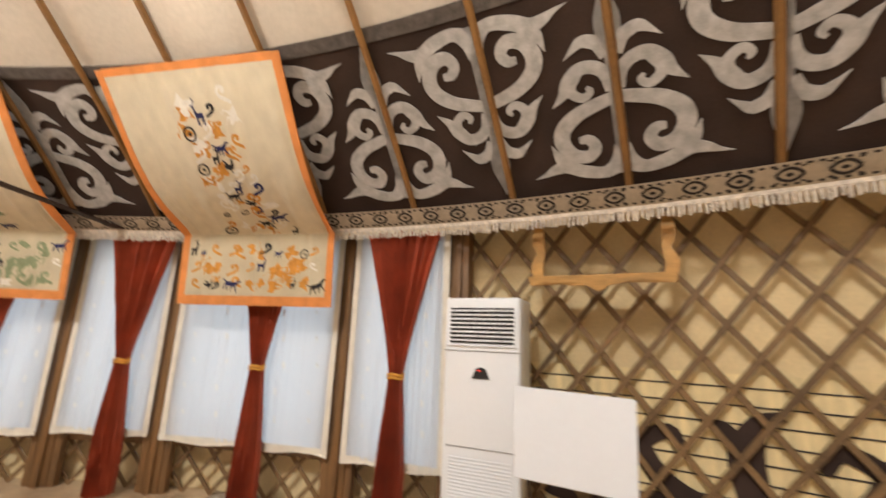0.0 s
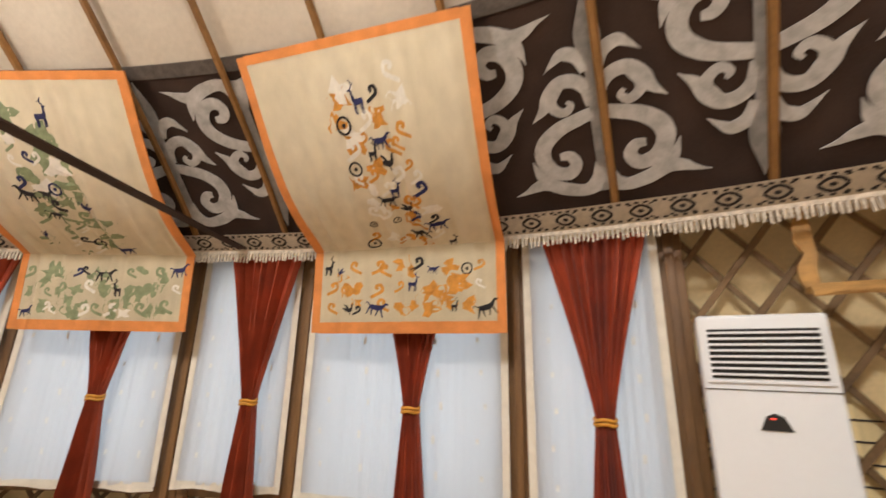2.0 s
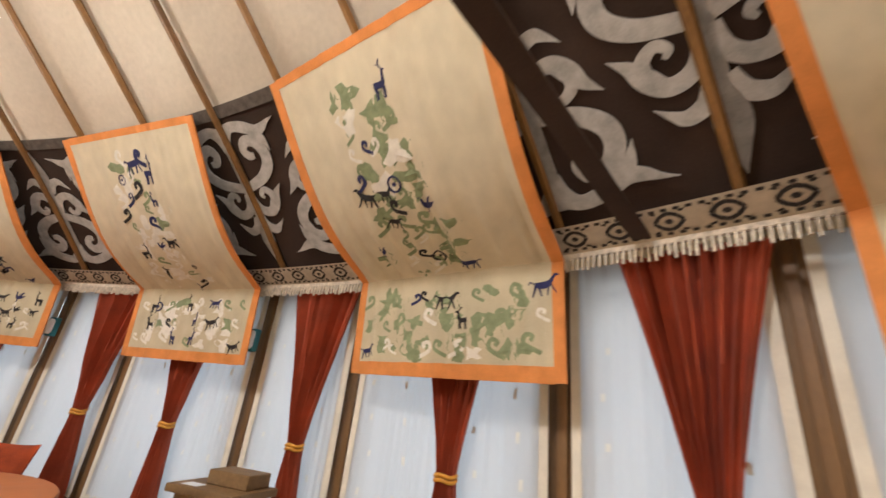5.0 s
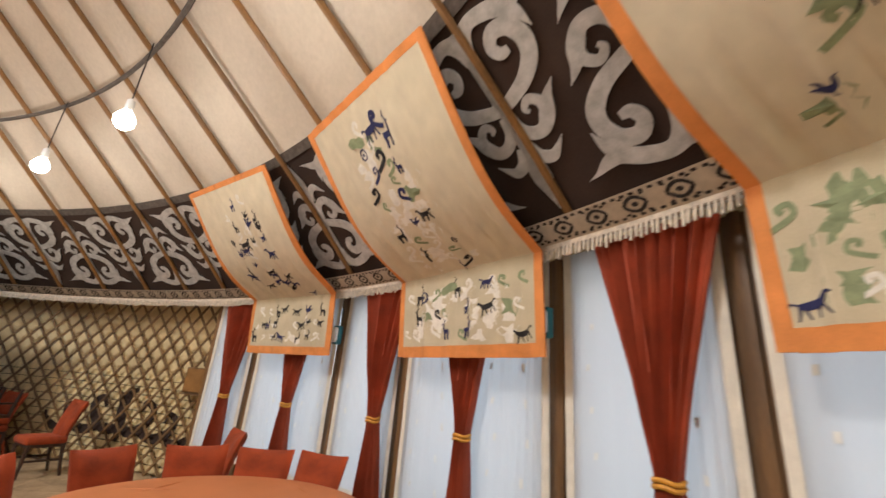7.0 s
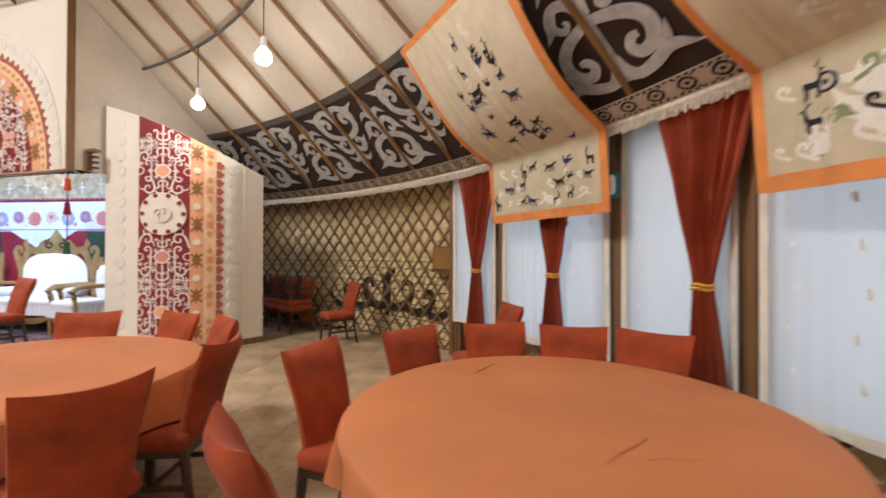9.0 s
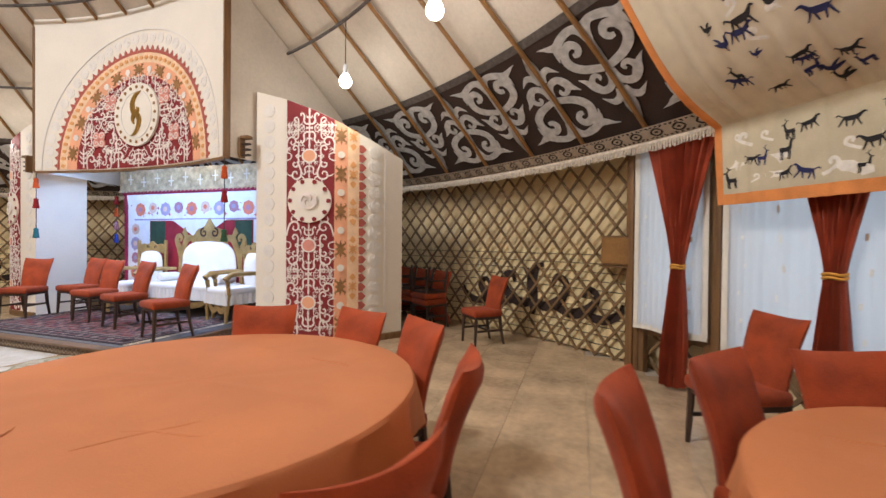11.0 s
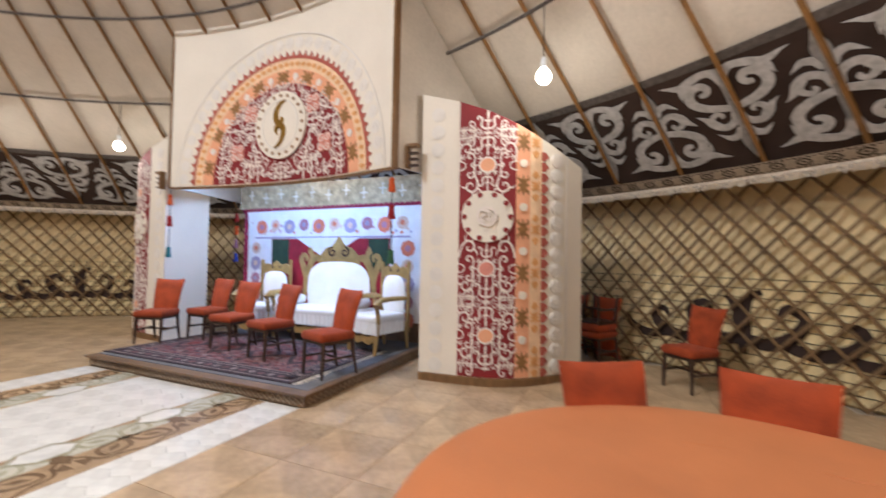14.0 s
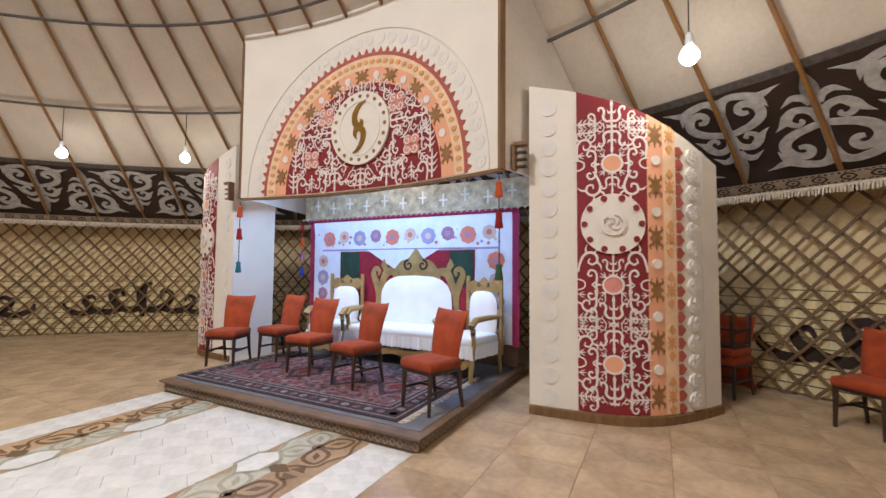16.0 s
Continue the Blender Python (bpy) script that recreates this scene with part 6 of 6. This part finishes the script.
for s in (-1, 1):
    bm = bmesh.new()
    ribbon(bm, [(s * 0.45, 1.98, 0.035), (s * 0.47, 2.1, 0.045), (s * 0.44, 2.2, 0.03), (s * 0.46, 2.3, 0.045), (s * 0.45, 2.46, 0.03)], lambda x, z, l: Vector((x, 0.06 - 0.03 * l, z)), 4)
    part("side_bracket", bm, WOOD_LIGHT, sh)

box_t = thing("wooden_box", Matrix.Rotation(radians(135.2 - 90), 4, "Z") @ Matrix.Translation((0, 10.62, 0)), "small ochre wooden box fixed to the lattice", "box")
part("case", new_box((0, 0, 1.34), (0.41, 0.10, 0.35), None, 0.006, 1), WOOD_POST, box_t)
part("lid_panel", new_box((0, -0.054, 1.34), (0.37, 0.012, 0.31), None, 0.004, 1), WOOD_POLE, box_t)
part("ledge", new_box((0, -0.01, 1.15), (0.43, 0.13, 0.02), None, 0.004, 1), WOOD_POST, box_t)

# small wall lamps beside the hangings
for a in (104.9, 119.45):
    w = thing("wall_lamp", Matrix.Rotation(radians(a - 90), 4, "Z") @ Matrix.Translation((0, 10.33, 1.98)), "small teal and white plastic lamp on a window post", "wall lamp", "wall lamps on the posts")
    part("housing", new_box((0, 0.06, 0), (0.09, 0.07, 0.20), None, 0.015, 2), YARN[2], w)
    part("face", lathe(bmesh.new(), [(0.03, -0.08), (0.042, -0.06), (0.042, 0.06), (0.03, 0.08)], 10, (0, 0.03, 0)), PLASTIC, w, "white lamp face")

# brown scroll ornament sewn on the reed mat behind the lattice
for a0 in (143.3, 218, 236.5, 57.5, 47):
    o = tagged(new("mat_ornament"), "dark brown horn scroll ornament on the reed mat", "ornament", "scroll ornaments on the reed mat")

    def mp(x, z, l, a0=a0):
        return ring(R_FELT - 0.056 - 0.006 * l, a0 + math.degrees(x / R_FELT), z)
    for s in (-1, 1):
        bm = bmesh.new()
        ribbon(bm, [(0, 0.55, 0.06), (s * 0.25, 0.50, 0.075), (s * 0.5, 0.62, 0.075), (s * 0.62, 0.84, 0.06), (s * 0.45, 0.95, 0.05), (s * 0.36, 0.82, 0.03)], mp, 4)
        ribbon(bm, [(s * 0.35, 0.55, 0.05), (s * 0.7, 0.46, 0.07), (s * 1.0, 0.56, 0.07), (s * 1.12, 0.74, 0.05), (s * 0.98, 0.82, 0.04), (s * 0.9, 0.7, 0.02)], mp, 4)
        ribbon(bm, [(s * 0.85, 0.5, 0.05), (s * 1.2, 0.44, 0.06), (s * 1.45, 0.55, 0.05), (s * 1.5, 0.68, 0.02)], mp, 4)
        part("scroll", bm, FELT_BROWN, o)
    bm = bmesh.new()
    ribbon(bm, [(0, 0.35, 0.04), (0, 0.6, 0.09), (0.02, 0.85, 0.10), (-0.06, 1.05, 0.06), (-0.2, 1.12, 0.03)], mp, 4)
    ribbon(bm, [(0, 0.8, 0.08), (0.12, 1.0, 0.05), (0.22, 1.05, 0.0)], mp, 4)
    part("stem", bm, FELT_BROWN, o)

# wooden lectern near the windows
lec = thing("lectern", pose(-2.06, 9.80, 0, 0, 0, 20), "brown wooden lectern with a stepped top", "lectern")
part("column", new_box((0, 0, 0.45), (0.46, 0.34, 0.90), None, 0.006, 1), WOOD_LATTICE, lec)
part("desk", new_box((0, 0, 0.925), (0.56, 0.42, 0.05), None, 0.008, 2), WOOD_LATTICE, lec)
part("raised_box", new_box((0.06, 0.06, 0.995), (0.34, 0.22, 0.09), None, 0.006, 1), WOOD_LATTICE, lec)
paper = thing("paper_sheet", pose(-2.01, 9.74, 0.9515, 0, 0, 20), "small white paper sheet on the lectern", "paper")
part("sheet", new_box((-0.16, -0.05, 0), (0.13, 0.09, 0.002)), PAPER, paper)

# ---- floor ----
floor_parts = []


def tile_mesh(name, outline, mat, h=0.010):
    """A thin tile with a soft arris."""
    bm = bmesh.new()
    k = len(outline)
    cx, cy = sum(p[0] for p in outline) / k, sum(p[1] for p in outline) / k
    low = [bm.verts.new((x, y, -h)) for x, y in outline]
    mid = [bm.verts.new((x, y, -0.0012)) for x, y in outline]
    top = [bm.verts.new((cx + (x - cx) * 0.994, cy + (y - cy) * 0.994, 0)) for x, y in outline]
    for a, b in ((low, mid), (mid, top)):
        for i in range(k):
            bm.faces.new((a[i], a[(i + 1) % k], b[(i + 1) % k], b[i]))
    bm.faces.new(top)
    me = bpy.data.meshes.new(name)
    bm.to_mesh(me)
    bm.free()
    me.materials.append(mat)
    return me


T = 0.62
M0, M1 = -1.67, 1.85
tile_me = tile_mesh("tile", [(-T / 2 + 0.0015, -T / 2 + 0.0015), (T / 2 - 0.0015, -T / 2 + 0.0015), (T / 2 - 0.0015, T / 2 - 0.0015), (-T / 2 + 0.0015, T / 2 - 0.0015)], TILE)
rest = bmesh.new()
for i in range(-18, 18):
    for j in range(-18, 18):
        y = (j + 0.5) * T
        # columns start at the edges of the inlaid strip
        x = M1 + (i + 0.5) * T if i >= 0 else M0 + (i + 0.5) * T
        if math.hypot(x, y) > 10.9:
            continue
        if -5.5 < x < 6.5 and 1.2 < y < 9.6:
            ob = new("tile", tile_me)
            ob.parent = floor
            ob.matrix_local = STAGE @ pose(x, y, 0)
        else:
            vs = [rest.verts.new(STAGE @ Vector((x + a * (T / 2 - 0.0015), y + b * (T / 2 - 0.0015), 0))) for a, b in ((-1, -1), (1, -1), (1, 1), (-1, 1))]
            rest.faces.new(vs)
for i in range(6):
    for j in range(14):
        w = (M1 - M0) / 6
        x, y = M0 + (i + 0.5) * w, -2.0 - (j + 0.5) * T
        rest.faces.new([rest.verts.new(STAGE @ Vector((x + a * (w / 2 - 0.0015), y + b * (T / 2 - 0.0015), 0))) for a, b in ((-1, -1), (1, -1), (1, 1), (-1, 1))])
tagged(part("tiles_beyond", rest, TILE, floor, smooth=False), kind="stuff")


def strip_tiles(x0, x1, y0, y1, nx, ny, mat, name):
    w, h = (x1 - x0) / nx, (y1 - y0) / ny
    me = tile_mesh(name, [(-w / 2 + 0.001, -h / 2 + 0.001), (w / 2 - 0.001, -h / 2 + 0.001), (w / 2 - 0.001, h / 2 - 0.001), (-w / 2 + 0.001, h / 2 - 0.001)], mat)
    for i in range(nx):
        for j in range(ny):
            ob = new(name, me)
            ob.parent = floor
            ob.matrix_local = STAGE @ pose(x0 + (i + 0.5) * w, y0 + (j + 0.5) * h, 0)


PATTERN = material("peach_inlay_tile", (0.50, 0.34, 0.20), 0.22, vary=0.18, scale=6, fine=30, bump=0.02, spread=0.5)
INLAY = material("brown_inlay", (0.20, 0.125, 0.07), 0.25, vary=0.15, scale=10, fine=40, bump=0.02)
SAGE_PALE = material("pale_sage_inlay", (0.58, 0.55, 0.45), 0.25, vary=0.15, scale=8, fine=40, bump=0.02)
SAGE = material("sage_inlay", (0.42, 0.40, 0.29), 0.25, vary=0.15, scale=10, fine=40, bump=0.02)
Y0, Y1 = -2.0, 5.80


def hexagon_strip(x0, x1, cols, name):
    """Six-sided marble tiles laid in offset rows and cut at the edges of their strip."""
    w = (x1 - x0) / cols
    rad = w / math.sqrt(3)
    meshes = {}
    for j in range(int((Y1 - Y0) / (1.5 * rad)) + 1):
        y = Y1 - 1.5 * rad * j - 0.5 * rad
        for i in range(cols + j % 2):
            x = x0 + (i + 0.5 - 0.5 * (j % 2)) * w
            cut = 0 if j % 2 == 0 or 0 < i < cols else (1 if i == 0 else -1)
            if (cut, j == 0) not in meshes:
                lim = 0.5 * rad if j == 0 else rad
                pts = [(-w / 2, -rad / 2), (0, -rad), (w / 2, -rad / 2), (w / 2, rad / 2), (0, rad), (-w / 2, rad / 2)]
                if cut:
                    pts = [(0, -rad), (cut * w / 2, -rad / 2), (cut * w / 2, rad / 2), (0, rad)]
                    pts = pts if cut > 0 else pts[::-1]
                pts = [(px * 0.994, min(py, lim) * 0.994) for px, py in pts]
                meshes[cut, j == 0] = tile_mesh(name, pts, MARBLE)
            ob = new(name, meshes[cut, j == 0])
            ob.parent = floor
            ob.matrix_local = STAGE @ pose(x, y, 0)


for x0, x1 in ((M0, M0 + 0.42), (M1 - 0.43, M1)):
    hexagon_strip(x0, x1, 2, "marble_tile")
hexagon_strip(-0.58, 0.76, 4, "marble_slab")
strip_tiles(M0 + 0.42, -0.58, Y0, Y1, 1, 12, PATTERN, "inlay_tile")
strip_tiles(0.76, M1 - 0.43, Y0, Y1, 1, 12, PATTERN, "inlay_tile")


def fl(x, y, l):
    return STAGE @ Vector((x, y, 0.0006 + 0.0012 * l))


for xc in (-0.915, 1.09):
    sgn = 1 if xc < 0 else -1
    for k in range(9):
        y = 5.53 - 0.82 * k
        for q in range(4):
            a = math.pi / 4 + q * math.pi / 2
            px, py = xc + 0.15 * math.cos(a), y + 0.19 * math.sin(a)
            bm = bmesh.new()
            ribbon(bm, [(xc, y, 0.014), (px - 0.10 * math.sin(a), py + 0.10 * math.cos(a), 0.018), (xc + 0.27 * math.cos(a), y + 0.33 * math.sin(a), 0.014), (px + 0.10 * math.sin(a), py - 0.10 * math.cos(a), 0.018), (xc, y, 0.014)], fl, 4)
            inner = sgn * math.cos(a) > 0
            part("quatrefoil_inlay", bm, SAGE if inner else INLAY, floor)
            bm = patch(bmesh.new(), [(px + 0.065 * math.cos(a), py + 0.08 * math.sin(a)), (px - 0.03 * math.sin(a), py + 0.03 * math.cos(a)), (px - 0.065 * math.cos(a), py - 0.08 * math.sin(a)), (px + 0.03 * math.sin(a), py - 0.03 * math.cos(a))], fl)
            part("leaf_inlay", bm, SAGE if inner else INLAY, floor)
        half = [(xc + sgn * 0.31 * math.cos(q), y + 0.36 * math.sin(q)) for q in [-math.pi / 2 + math.pi * n / 10 for n in range(11)]]
        part("pale_inlay", patch(bmesh.new(), half, lambda x, y, l: fl(x, y, 0.3 * l - 0.2)), SAGE_PALE, floor)
        for d, mt in ((sgn, SAGE), (-sgn, INLAY)):
            arc = [(xc + d * 0.30 * math.cos(q) * (1 + 0.07 * math.cos(8 * q)), y + 0.36 * math.sin(q) * (1 + 0.07 * math.cos(8 * q)), 0.013) for q in [-1.45 + 2.9 * n / 12 for n in range(13)]]
            part("ring_inlay", ribbon(bmesh.new(), arc, fl, 2), mt, floor)
        for d in (-1, 1):
            tx, ty = xc - sgn * 0.16, y - 0.41 + d * 0.03
            part("triangle_inlay", patch(bmesh.new(), [(tx - 0.07, ty), (tx + 0.07, ty), (tx, ty + d * 0.09)], fl), INLAY, floor)
        part("heart_ring", ribbon(bmesh.new(), [(xc + 0.04 * math.cos(q), y + 0.05 * math.sin(q), 0.009) for q in [2 * math.pi * n / 10 for n in range(11)]], lambda x, y, l: fl(x, y, l + 0.6), 1), INLAY, floor)
        for d in (-0.41,):
            part("lozenge_inlay", patch(bmesh.new(), [(xc - 0.12, y + d), (xc, y + d - 0.07), (xc + 0.12, y + d), (xc, y + d + 0.07)], fl), INLAY, floor)
        # white hexagons with sage edges towards the middle strip
        hx = xc + sgn * 0.22
        part("hexagon_inlay", patch(bmesh.new(), [(hx + 0.13 * math.cos(q), y - 0.41 + 0.19 * math.sin(q)) for q in [math.pi / 6 + n * math.pi / 3 for n in range(6)]], lambda x, y, l: fl(x, y, l + 1)), MARBLE, floor)
        bm = bmesh.new()
        ribbon(bm, [(hx + 0.15 * math.cos(q), y - 0.41 + 0.215 * math.sin(q), 0.014) for q in [math.pi / 6 + n * math.pi / 3 for n in range(7)]], lambda x, y, l: fl(x, y, l + 1.6), 1)
        part("sage_edge", bm, SAGE, floor)
